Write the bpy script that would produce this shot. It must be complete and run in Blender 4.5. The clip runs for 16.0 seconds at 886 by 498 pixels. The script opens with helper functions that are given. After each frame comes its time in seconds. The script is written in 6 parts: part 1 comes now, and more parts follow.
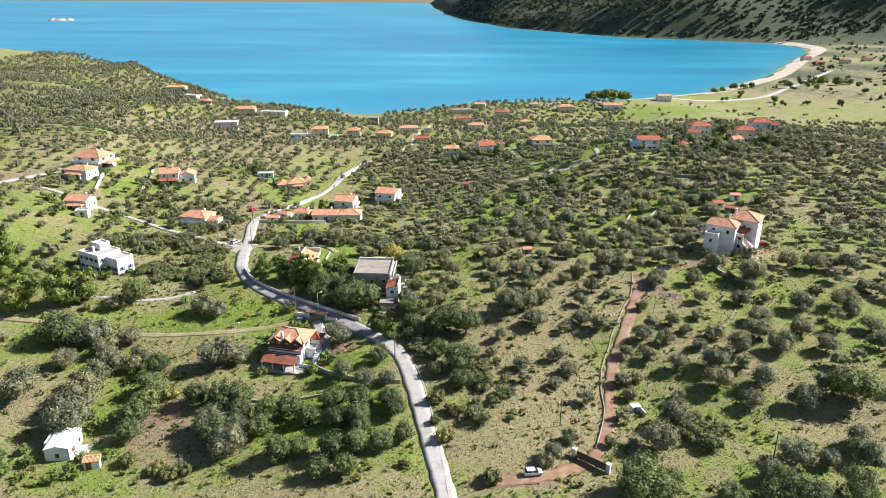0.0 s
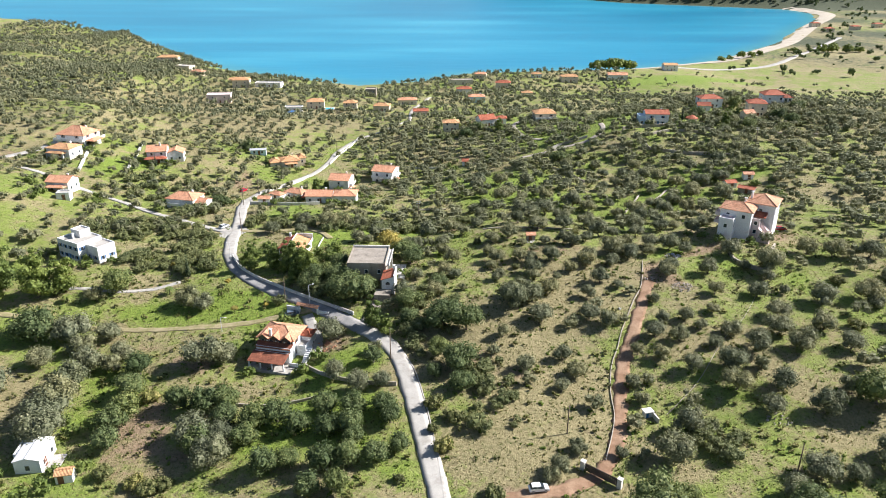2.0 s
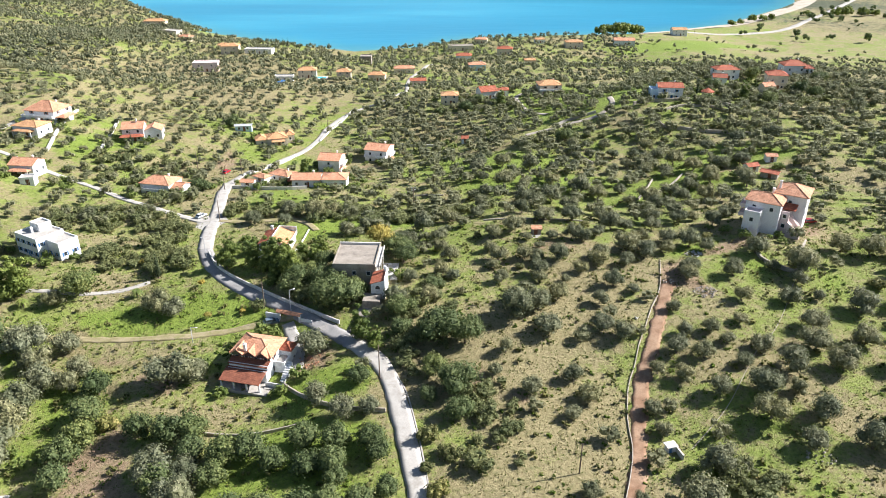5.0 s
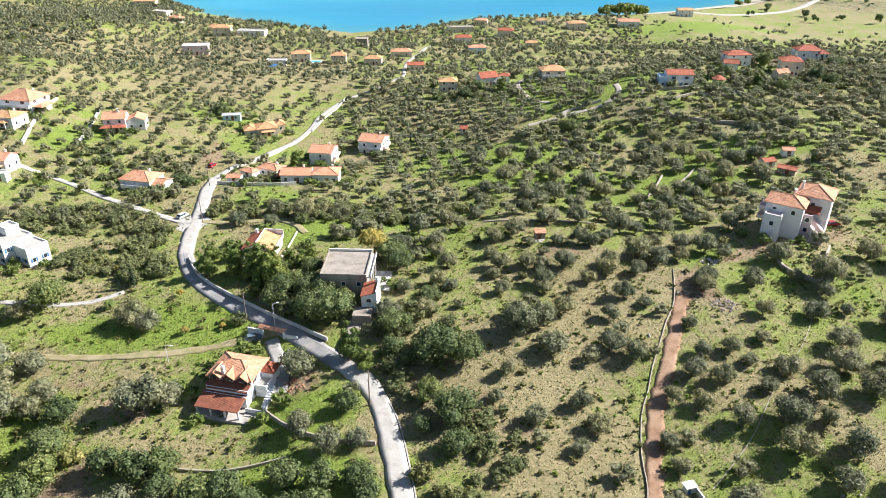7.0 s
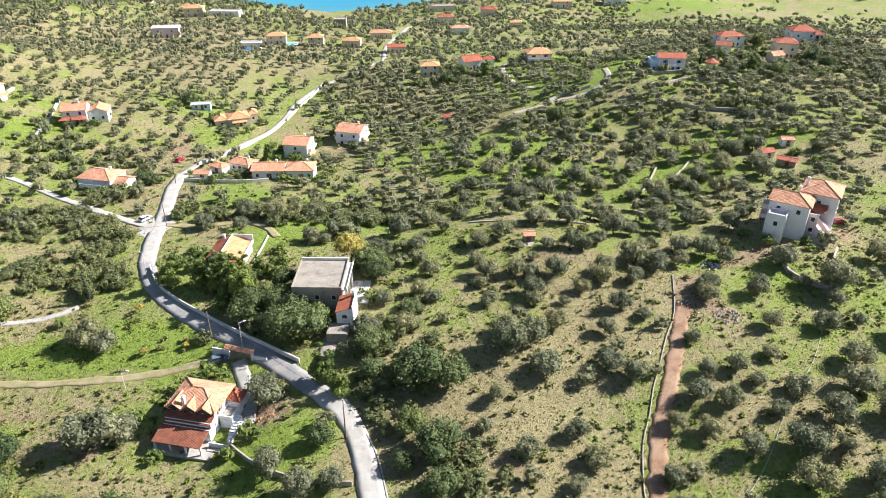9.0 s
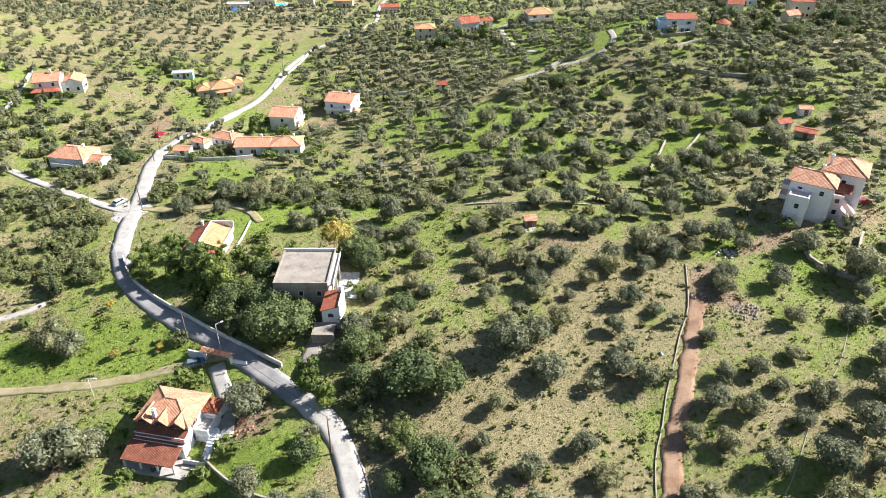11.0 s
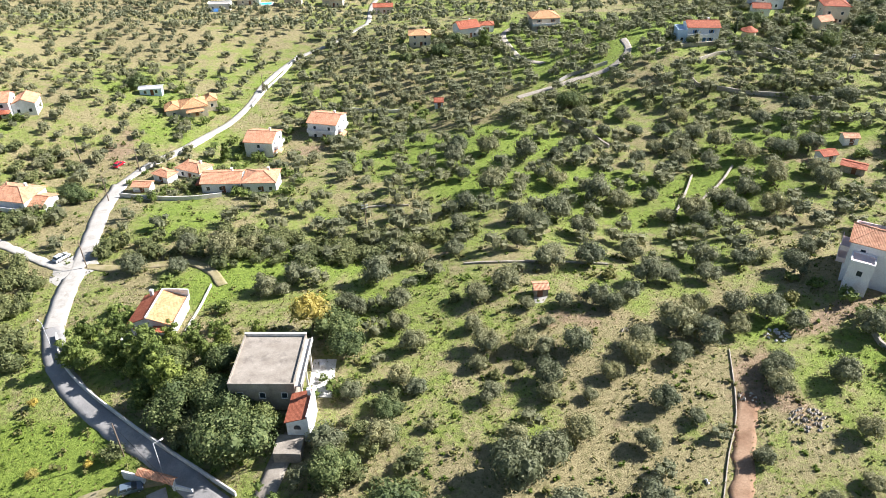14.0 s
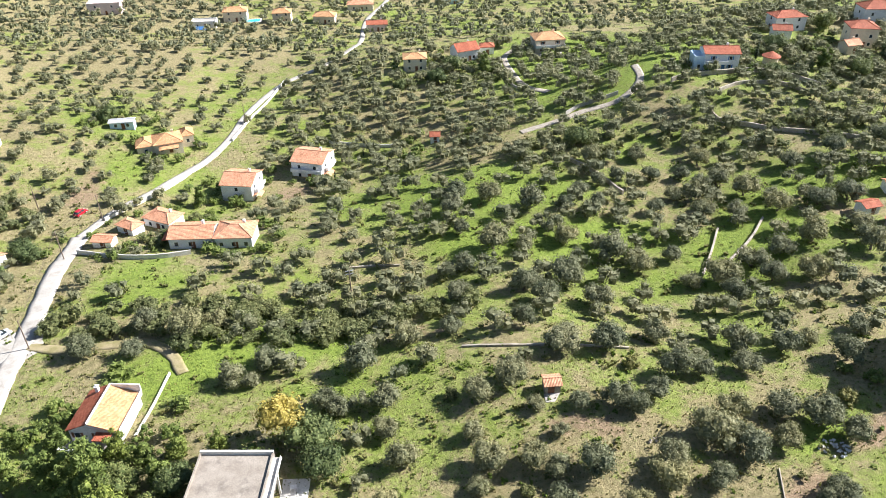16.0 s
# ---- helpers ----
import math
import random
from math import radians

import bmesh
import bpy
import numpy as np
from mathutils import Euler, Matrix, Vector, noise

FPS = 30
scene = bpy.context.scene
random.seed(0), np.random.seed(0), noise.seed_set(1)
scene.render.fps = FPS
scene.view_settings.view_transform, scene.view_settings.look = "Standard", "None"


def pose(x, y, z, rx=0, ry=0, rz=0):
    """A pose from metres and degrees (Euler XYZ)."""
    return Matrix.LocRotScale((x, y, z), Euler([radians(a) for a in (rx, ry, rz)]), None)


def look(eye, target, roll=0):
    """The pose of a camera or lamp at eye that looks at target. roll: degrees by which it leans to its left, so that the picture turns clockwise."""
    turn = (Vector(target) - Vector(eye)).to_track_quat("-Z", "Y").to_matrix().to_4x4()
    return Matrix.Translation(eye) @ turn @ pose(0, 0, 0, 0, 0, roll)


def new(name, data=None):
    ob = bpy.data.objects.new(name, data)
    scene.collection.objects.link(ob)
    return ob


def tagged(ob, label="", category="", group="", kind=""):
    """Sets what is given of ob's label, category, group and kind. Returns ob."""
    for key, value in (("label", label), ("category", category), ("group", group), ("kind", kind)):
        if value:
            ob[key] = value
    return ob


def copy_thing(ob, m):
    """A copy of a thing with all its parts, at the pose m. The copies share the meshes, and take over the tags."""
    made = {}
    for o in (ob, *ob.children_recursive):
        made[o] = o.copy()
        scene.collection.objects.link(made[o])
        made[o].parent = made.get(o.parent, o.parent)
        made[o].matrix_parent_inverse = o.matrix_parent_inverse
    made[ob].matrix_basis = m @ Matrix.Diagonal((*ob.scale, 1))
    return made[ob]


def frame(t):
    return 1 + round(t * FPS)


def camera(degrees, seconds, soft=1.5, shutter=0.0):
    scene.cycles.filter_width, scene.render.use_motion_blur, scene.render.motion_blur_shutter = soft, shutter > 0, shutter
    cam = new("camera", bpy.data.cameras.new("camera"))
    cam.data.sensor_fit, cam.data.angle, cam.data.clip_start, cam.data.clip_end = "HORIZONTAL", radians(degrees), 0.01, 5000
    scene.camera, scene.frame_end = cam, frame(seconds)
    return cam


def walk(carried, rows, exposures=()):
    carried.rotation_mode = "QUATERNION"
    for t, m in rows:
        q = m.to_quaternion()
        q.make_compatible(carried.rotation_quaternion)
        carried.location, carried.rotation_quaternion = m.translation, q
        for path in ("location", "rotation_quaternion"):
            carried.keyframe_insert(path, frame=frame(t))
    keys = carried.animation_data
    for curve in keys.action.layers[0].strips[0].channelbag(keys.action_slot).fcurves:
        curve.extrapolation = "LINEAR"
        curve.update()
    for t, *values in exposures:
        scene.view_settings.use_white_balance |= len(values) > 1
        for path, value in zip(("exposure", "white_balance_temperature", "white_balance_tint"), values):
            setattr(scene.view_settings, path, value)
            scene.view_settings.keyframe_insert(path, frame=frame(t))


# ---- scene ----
cam = camera(63.40, 16.0, soft=0.95)
PATH = [
    (0, pose(0.02, -0.00, 100.00, 69.496, 0, 0.023) @ pose(0, 0, 0, 0, 0, 0.343)),
    (0.5, pose(0.25, 3.57, 100.29, 68.208, 0, 0.049) @ pose(0, 0, 0, 0, 0, 0.299)),
    (1, pose(0.41, 7.19, 100.48, 67.583, 0, 0.082) @ pose(0, 0, 0, 0, 0, 0.268)),
    (1.5, pose(0.48, 10.88, 100.64, 67.252, 0, 0.082) @ pose(0, 0, 0, 0, 0, 0.221)),
    (2, pose(0.57, 14.73, 100.74, 66.997, 0, 0.077) @ pose(0, 0, 0, 0, 0, 0.195)),
    (2.5, pose(0.81, 18.66, 100.84, 66.762, 0, 0.115) @ pose(0, 0, 0, 0, 0, 0.163)),
    (3, pose(0.92, 22.62, 101.02, 66.490, 0, 0.110) @ pose(0, 0, 0, 0, 0, 0.161)),
    (3.5, pose(1.04, 26.61, 101.18, 66.243, 0, 0.121) @ pose(0, 0, 0, 0, 0, 0.163)),
    (6, pose(1.75, 47.12, 100.98, 62.661, 0, 0.005) @ pose(0, 0, 0, 0, 0, 0.293)),
    (6.5, pose(1.93, 51.29, 101.12, 62.417, 0, 0.012) @ pose(0, 0, 0, 0, 0, 0.291)),
    (7, pose(2.16, 55.43, 101.11, 62.463, 0, 0.002) @ pose(0, 0, 0, 0, 0, 0.283)),
    (7.5, pose(2.23, 59.53, 101.11, 62.468, 0, -0.043) @ pose(0, 0, 0, 0, 0, 0.343)),
    (8, pose(2.51, 63.58, 100.97, 62.264, 0, -0.439) @ pose(0, 0, 0, 0, 0, 0.312)),
    (8.5, pose(2.79, 67.53, 100.92, 61.558, 0, -0.846) @ pose(0, 0, 0, 0, 0, 0.257)),
    (9, pose(2.90, 71.43, 100.91, 60.716, 0, -1.372) @ pose(0, 0, 0, 0, 0, 0.275)),
    (11.5, pose(4.85, 91.16, 100.24, 57.181, 0, -1.358) @ pose(0, 0, 0, 0, 0, -0.199)),
    (12, pose(5.08, 96.30, 100.30, 57.200, 0, -1.400) @ pose(0, 0, 0, 0, 0, -0.174)),
    (12.5, pose(5.45, 101.85, 100.31, 57.217, 0, -1.379) @ pose(0, 0, 0, 0, 0, -0.188)),
    (13, pose(5.86, 107.77, 100.27, 57.227, 0, -1.371) @ pose(0, 0, 0, 0, 0, -0.227)),
    (13.5, pose(6.27, 113.95, 100.20, 56.717, 0, -1.383) @ pose(0, 0, 0, 0, 0, -0.263)),
    (14, pose(6.65, 120.49, 100.51, 56.277, 0, -1.390) @ pose(0, 0, 0, 0, 0, -0.332)),
    (14.5, pose(7.02, 127.06, 100.66, 56.308, 0, -1.403) @ pose(0, 0, 0, 0, 0, -0.381)),
    (15, pose(7.40, 133.73, 100.81, 56.354, 0, -1.414) @ pose(0, 0, 0, 0, 0, -0.400)),
    (15.5, pose(7.84, 140.49, 101.07, 56.377, 0, -1.435) @ pose(0, 0, 0, 0, 0, -0.436)),
    (16, pose(8.39, 147.35, 101.24, 56.434, 0, -1.414) @ pose(0, 0, 0, 0, 0, -0.485)),
]
walk(cam, PATH, [(0, 1.08), (4, 1.22), (9, 1.31), (16, 1.38)])

# ---------------------------------------------------------------- light
SUN_DIR = Vector((0.80, 0.22, 0.60)).normalized()
world = bpy.data.worlds.new("sky")
scene.world = world
world.use_nodes = True
nt = world.node_tree
sky = nt.nodes.new("ShaderNodeTexSky")
sky.sky_type, sky.sun_disc = "NISHITA", False
sky.sun_elevation = math.asin(SUN_DIR.z)
sky.sun_rotation = math.atan2(SUN_DIR.x, SUN_DIR.y)
sky.air_density, sky.dust_density, sky.ozone_density = 1.0, 0.6, 1.5
nt.links.new(sky.outputs[0], nt.nodes["Background"].inputs[0])
nt.nodes["Background"].inputs[1].default_value = 0.053
sun = new("sun", bpy.data.lights.new("sun", "SUN"))
sun.data.energy, sun.data.angle, sun.data.color = 5.0, radians(0.55), (1.0, 0.965, 0.955)
sun.matrix_world = look(SUN_DIR * 500, (0, 0, 0))

# ---------------------------------------------------------------- materials


def shader(name, rough=0.9):
    m = bpy.data.materials.new(name)
    m.use_nodes = True
    n = m.node_tree.nodes
    b = n["Principled BSDF"]
    b.inputs["Roughness"].default_value = rough
    b.inputs["Specular IOR Level"].default_value = 0.25
    return m, n, m.node_tree.links, b


def noise_at(n, l, scale, detail=4.0, rough=0.6, space="Position"):
    g = n.new("ShaderNodeNewGeometry") if space == "Position" else n.new("ShaderNodeTexCoord")
    t = n.new("ShaderNodeTexNoise")
    t.inputs["Scale"].default_value, t.inputs["Detail"].default_value, t.inputs["Roughness"].default_value = scale, detail, rough
    l.new(g.outputs[space], t.inputs["Vector"])
    return t


def ramp(n, l, src, *stops):
    r = n.new("ShaderNodeValToRGB")
    e = r.color_ramp.elements
    while len(e) < len(stops):
        e.new(0.5)
    for k, (at, col) in zip(e, stops):
        k.position, k.color = at, (*col, 1)
    l.new(src, r.inputs[0])
    return r


def mixed(n, l, fac, a, b, kind="MIX"):
    m = n.new("ShaderNodeMix")
    m.data_type, m.blend_type = "RGBA", kind
    for sock, v in ((m.inputs[0], fac), (m.inputs[6], a), (m.inputs[7], b)):
        if isinstance(v, (int, float)):
            sock.default_value = v
        elif isinstance(v, tuple):
            sock.default_value = (*v, 1)
        else:
            l.new(v, sock)
    return m.outputs[2]


def bump(n, l, b, src, depth, strength=1.0):
    k = n.new("ShaderNodeBump")
    k.inputs["Distance"].default_value, k.inputs["Strength"].default_value = depth, strength
    l.new(src, k.inputs["Height"])
    l.new(k.outputs[0], b.inputs["Normal"])


def surface(name, a, c, scale=0.8, grain=9.0, rough=0.85, depth=0.03, stain=None):
    """Two colours mixed at a coarse and a fine scale, with relief, and stains in a third colour."""
    m, n, l, b = shader(name, rough)
    big, fine = noise_at(n, l, scale), noise_at(n, l, grain, 3.0)
    col = ramp(n, l, big.outputs[0], (0.35, a), (0.68, c)).outputs[0]
    fine_c = ramp(n, l, fine.outputs[0], (0.3, (0.78, 0.78, 0.78)), (0.7, (1.1, 1.1, 1.1))).outputs[0]
    col = mixed(n, l, 1.0, col, fine_c, "MULTIPLY")
    if stain:
        s = noise_at(n, l, scale * 0.45 + 0.13, 6.0, 0.75)
        f = ramp(n, l, s.outputs[0], (0.52, (0, 0, 0)), (0.66, (0.75, 0.75, 0.75)))
        col = mixed(n, l, f.outputs[0], col, stain)
    l.new(col, b.inputs["Base Color"])
    bump(n, l, b, fine.outputs[0], depth)
    return m


def tiles(name, a, c, along="x"):
    """Fired clay roof tiles in rows that run down the slope."""
    m, n, l, b = shader(name, 0.8)
    tc = n.new("ShaderNodeTexCoord")
    w = n.new("ShaderNodeTexWave")
    w.wave_type, w.bands_direction = "BANDS", "X" if along == "x" else "Y"
    w.inputs["Scale"].default_value, w.inputs["Distortion"].default_value = 1.15, 0.25
    l.new(tc.outputs["Object"], w.inputs["Vector"])
    v = n.new("ShaderNodeTexVoronoi")
    v.inputs["Scale"].default_value = 2.6
    l.new(tc.outputs["Object"], v.inputs["Vector"])
    big = noise_at(n, l, 0.5, 5.0, 0.7)
    col = ramp(n, l, big.outputs[0], (0.32, a), (0.7, c)).outputs[0]
    bw = n.new("ShaderNodeRGBToBW")
    l.new(v.outputs["Color"], bw.inputs[0])
    spot = ramp(n, l, bw.outputs[0], (0.0, (0.68, 0.62, 0.58)), (0.85, (1.12, 1.1, 1.05))).outputs[0]
    col = mixed(n, l, 1.0, col, spot, "MULTIPLY")
    lich = noise_at(n, l, 1.7, 6.0, 0.8)
    f = ramp(n, l, lich.outputs[0], (0.58, (0, 0, 0)), (0.75, (0.6, 0.6, 0.6)))
    col = mixed(n, l, f.outputs[0], col, (0.2, 0.13, 0.085))
    l.new(col, b.inputs["Base Color"])
    bump(n, l, b, w.outputs["Fac"], 0.05)
    return m


def foliage(name, dark, light, tip, glow=0.18):
    m, n, l, b = shader(name, 0.65)
    g = n.new("ShaderNodeNewGeometry")
    o = n.new("ShaderNodeObjectInfo")
    col = ramp(n, l, g.outputs["Random Per Island"], (0.1, dark), (0.6, light), (0.97, tip)).outputs[0]
    tree = ramp(n, l, o.outputs["Random"], (0.0, (0.72, 0.76, 0.72)), (0.5, (1.0, 1.0, 1.0)), (1.0, (1.3, 1.2, 1.0))).outputs[0]
    col = mixed(n, l, 1.0, col, tree, "MULTIPLY")
    far = noise_at(n, l, 0.09, 2.0)
    wide = ramp(n, l, far.outputs[0], (0.3, (0.75, 0.8, 0.78)), (0.7, (1.2, 1.15, 1.05))).outputs[0]
    col = mixed(n, l, 1.0, col, wide, "MULTIPLY")
    l.new(col, b.inputs["Base Color"])
    t = n.new("ShaderNodeBsdfTranslucent")
    l.new(col, t.inputs[0])
    s = n.new("ShaderNodeMixShader")
    s.inputs[0].default_value = glow
    l.new(b.outputs[0], s.inputs[1])
    l.new(t.outputs[0], s.inputs[2])
    l.new(s.outputs[0], n["Material Output"].inputs[0])
    return m


def ground_material():
    m, n, l, b = shader("meadow_and_soil", 0.95)
    at = n.new("ShaderNodeAttribute")
    at.attribute_name = "cover"
    sep = n.new("ShaderNodeSeparateColor")
    l.new(at.outputs["Color"], sep.inputs[0])
    n1, n2, n3, n4 = noise_at(n, l, 0.05, 6.0, 0.7), noise_at(n, l, 0.35, 6.0, 0.7), noise_at(n, l, 2.2, 5.0, 0.75), noise_at(n, l, 0.14, 5.0, 0.65)

    def add(x, y, op="ADD"):
        k = n.new("ShaderNodeMath")
        k.operation = op
        for s, v in zip(k.inputs, (x, y)):
            if isinstance(v, (int, float)):
                s.default_value = v
            else:
                l.new(v, s)
        return k.outputs[0]

    spread = add(add(n4.outputs[0], n2.outputs[0]), n3.outputs[0])
    spread = add(add(spread, 1.5, "SUBTRACT"), 0.95, "MULTIPLY")
    wide = add(add(n1.outputs[0], 0.5, "SUBTRACT"), 1.5, "MULTIPLY")
    spread_g = add(spread, wide)
    spread_b = add(spread, wide, "SUBTRACT")
    dry = ramp(n, l, n3.outputs[0], (0.28, (0.120, 0.105, 0.048)), (0.5, (0.290, 0.245, 0.128)), (0.72, (0.43, 0.375, 0.215))).outputs[0]
    lush = ramp(n, l, n3.outputs[0], (0.28, (0.062, 0.102, 0.020)), (0.5, (0.192, 0.260, 0.044)), (0.72, (0.32, 0.385, 0.085))).outputs[0]
    earth = ramp(n, l, n3.outputs[0], (0.28, (0.165, 0.105, 0.062)), (0.5, (0.295, 0.212, 0.135)), (0.72, (0.40, 0.31, 0.21))).outputs[0]
    f = ramp(n, l, add(sep.outputs[0], spread_g), (0.34, (0, 0, 0)), (0.50, (0.6, 0.6, 0.6)), (0.8, (1, 1, 1)))
    col = mixed(n, l, f.outputs[0], dry, lush)
    h = ramp(n, l, add(sep.outputs[1], spread_b), (0.42, (0, 0, 0)), (0.7, (1, 1, 1)))
    col = mixed(n, l, h.outputs[0], col, earth)
    scrub = ramp(n, l, n3.outputs[0], (0.3, (0.045, 0.058, 0.034)), (0.7, (0.105, 0.118, 0.066))).outputs[0]
    k = ramp(n, l, add(sep.outputs[2], spread), (0.5, (0, 0, 0)), (0.75, (1, 1, 1)))
    col = mixed(n, l, k.outputs[0], col, scrub)
    weeds = noise_at(n, l, 1.1, 6.0, 0.8)
    w = ramp(n, l, weeds.outputs[0], (0.50, (1, 1, 1)), (0.62, (0.36, 0.42, 0.28)))
    col = mixed(n, l, 0.85, col, w.outputs[0], "MULTIPLY")
    l.new(col, b.inputs["Base Color"])
    bump(n, l, b, weeds.outputs[0], 0.5)
    return m


def sea_material():
    m, n, l, b = shader("sea_water", 0.3)
    pos = n.new("ShaderNodeNewGeometry")
    sep = n.new("ShaderNodeMapping")
    sep.inputs["Scale"].default_value = (0.25, 1.0, 1.0)
    sep.inputs["Rotation"].default_value = (0, 0, radians(-6))
    l.new(pos.outputs["Position"], sep.inputs[0])
    big = n.new("ShaderNodeTexNoise")
    big.inputs["Scale"].default_value, big.inputs["Detail"].default_value = 0.008, 5.0
    l.new(sep.outputs[0], big.inputs["Vector"])
    at = n.new("ShaderNodeAttribute")
    at.attribute_name = "shoal"
    deep = ramp(n, l, big.outputs[0], (0.3, (0.006, 0.175, 0.305)), (0.55, (0.014, 0.245, 0.385)), (0.75, (0.045, 0.33, 0.46))).outputs[0]
    fac = n.new("ShaderNodeSeparateColor")
    l.new(at.outputs["Color"], fac.inputs[0])
    col = mixed(n, l, fac.outputs[0], deep, (0.06, 0.26, 0.29))
    l.new(col, b.inputs["Base Color"])
    b.inputs["Specular IOR Level"].default_value = 0.5
    w = n.new("ShaderNodeTexNoise")
    w.inputs["Scale"].default_value, w.inputs["Detail"].default_value = 0.12, 6.0
    l.new(sep.outputs[0], w.inputs["Vector"])
    bump(n, l, b, w.outputs[0], 0.6, 0.5)
    return m


def pane_material():
    m, n, l, b = shader("window_glass", 0.08)
    b.inputs["Base Color"].default_value = (0.03, 0.04, 0.05, 1)
    b.inputs["Specular IOR Level"].default_value = 0.6
    return m


GROUND = ground_material()
WATER = sea_material()
GLASS = pane_material()
WHITE = surface("white_render", (0.76, 0.76, 0.76), (0.83, 0.83, 0.83), 0.35, 7.0, 0.9, 0.01, (0.56, 0.53, 0.49))
CREAM = surface("cream_render", (0.66, 0.57, 0.44), (0.74, 0.66, 0.53), 0.35, 7.0, 0.9, 0.01, (0.50, 0.44, 0.36))
PINK = surface("pale_pink_render", (0.70, 0.56, 0.54), (0.78, 0.65, 0.62), 0.35, 7.0, 0.9, 0.01, (0.55, 0.45, 0.42))
BLUE = surface("pale_blue_render", (0.52, 0.66, 0.80), (0.62, 0.74, 0.85), 0.35, 7.0, 0.9, 0.01, (0.42, 0.5, 0.58))
BARE = surface("bare_concrete", (0.27, 0.235, 0.195), (0.37, 0.33, 0.28), 0.45, 5.0, 0.95, 0.02, (0.16, 0.14, 0.12))
ORANGE = tiles("orange_clay_tiles", (0.54, 0.255, 0.150), (0.68, 0.385, 0.255))
ORANGE_Y = tiles("orange_clay_tiles_across", (0.54, 0.255, 0.150), (0.68, 0.385, 0.255), "y")
RED = tiles("red_clay_tiles", (0.33, 0.095, 0.055), (0.46, 0.16, 0.095))
RUST = tiles("dark_rust_tiles", (0.20, 0.075, 0.048), (0.30, 0.115, 0.07))
RED_Y = tiles("red_clay_tiles_across", (0.33, 0.095, 0.055), (0.46, 0.16, 0.095), "y")
SANDY = tiles("sandy_clay_tiles", (0.50, 0.275, 0.140), (0.62, 0.375, 0.205))
SANDY_Y = tiles("sandy_clay_tiles_across", (0.50, 0.275, 0.140), (0.62, 0.375, 0.205), "y")
ASPHALT = surface("worn_grey_asphalt", (0.23, 0.225, 0.22), (0.33, 0.32, 0.31), 0.22, 6.0, 0.95, 0.015, (0.40, 0.37, 0.33))
CONCRETE = surface("pale_concrete", (0.37, 0.35, 0.315), (0.48, 0.455, 0.415), 0.3, 6.0, 0.95, 0.015, (0.27, 0.245, 0.21))
DIRT = surface("red_brown_dirt", (0.23, 0.135, 0.082), (0.37, 0.25, 0.165), 0.28, 4.0, 1.0, 0.05, (0.17, 0.10, 0.06))
STRAWDIRT = surface("grassy_dirt", (0.24, 0.21, 0.10), (0.38, 0.32, 0.20), 0.4, 4.0, 1.0, 0.05, (0.17, 0.19, 0.05))
SAND = surface("pebble_beach", (0.42, 0.36, 0.28), (0.56, 0.50, 0.41), 0.1, 3.0, 1.0, 0.05)
STONE = surface("grey_field_stone", (0.33, 0.29, 0.24), (0.50, 0.45, 0.38), 0.8, 4.0, 0.95, 0.05, (0.24, 0.2, 0.16))
WALLW = surface("whitewashed_wall", (0.58, 0.56, 0.52), (0.72, 0.70, 0.66), 0.4, 5.0, 0.92, 0.02, (0.40, 0.37, 0.32))
WOOD = surface("weathered_pole_wood", (0.13, 0.095, 0.07), (0.22, 0.17, 0.13), 0.8, 12.0, 0.9, 0.01)
BROWN = surface("brown_shutter_paint", (0.16, 0.07, 0.04), (0.22, 0.10, 0.06), 0.8, 9.0, 0.6, 0.005)
BLUEP = surface("blue_shutter_paint", (0.05, 0.16, 0.38), (0.08, 0.22, 0.46), 0.8, 9.0, 0.6, 0.005)
STEEL = surface("galvanised_steel", (0.40, 0.41, 0.42), (0.52, 0.53, 0.54), 1.0, 9.0, 0.5, 0.003)
RUSTY = surface("rusty_dark_iron", (0.05, 0.045, 0.042), (0.10, 0.075, 0.06), 1.0, 9.0, 0.7, 0.005)
BARK = surface("olive_bark", (0.12, 0.095, 0.07), (0.23, 0.19, 0.15), 2.0, 9.0, 0.95, 0.03)
OLIVE = foliage("olive_leaves", (0.130, 0.142, 0.080), (0.205, 0.215, 0.130), (0.29, 0.295, 0.195), 0.3)
CITRUS = foliage("dark_glossy_leaves", (0.078, 0.112, 0.044), (0.128, 0.165, 0.066), (0.195, 0.23, 0.10), 0.28)
PINE = foliage("pine_needles", (0.095, 0.135, 0.034), (0.160, 0.210, 0.055), (0.24, 0.29, 0.09), 0.25)
CYPRESS = foliage("cypress_green", (0.035, 0.052, 0.026), (0.066, 0.090, 0.046), (0.105, 0.13, 0.07))
YELLOW = foliage("yellowing_leaves", (0.27, 0.23, 0.05), (0.38, 0.32, 0.085), (0.48, 0.40, 0.14), 0.3)
THICK = foliage("thicket_leaves", (0.100, 0.122, 0.054), (0.155, 0.180, 0.086), (0.225, 0.245, 0.125), 0.28)
SCRUB = foliage("scrub_leaves", (0.080, 0.095, 0.030), (0.150, 0.160, 0.060), (0.26, 0.245, 0.115), 0.28)
STRAW = foliage("dry_grass", (0.20, 0.17, 0.07), (0.32, 0.275, 0.125), (0.44, 0.38, 0.2), 0.4)
GRASS = foliage("green_grass", (0.075, 0.12, 0.018), (0.135, 0.20, 0.03), (0.23, 0.30, 0.06), 0.35)

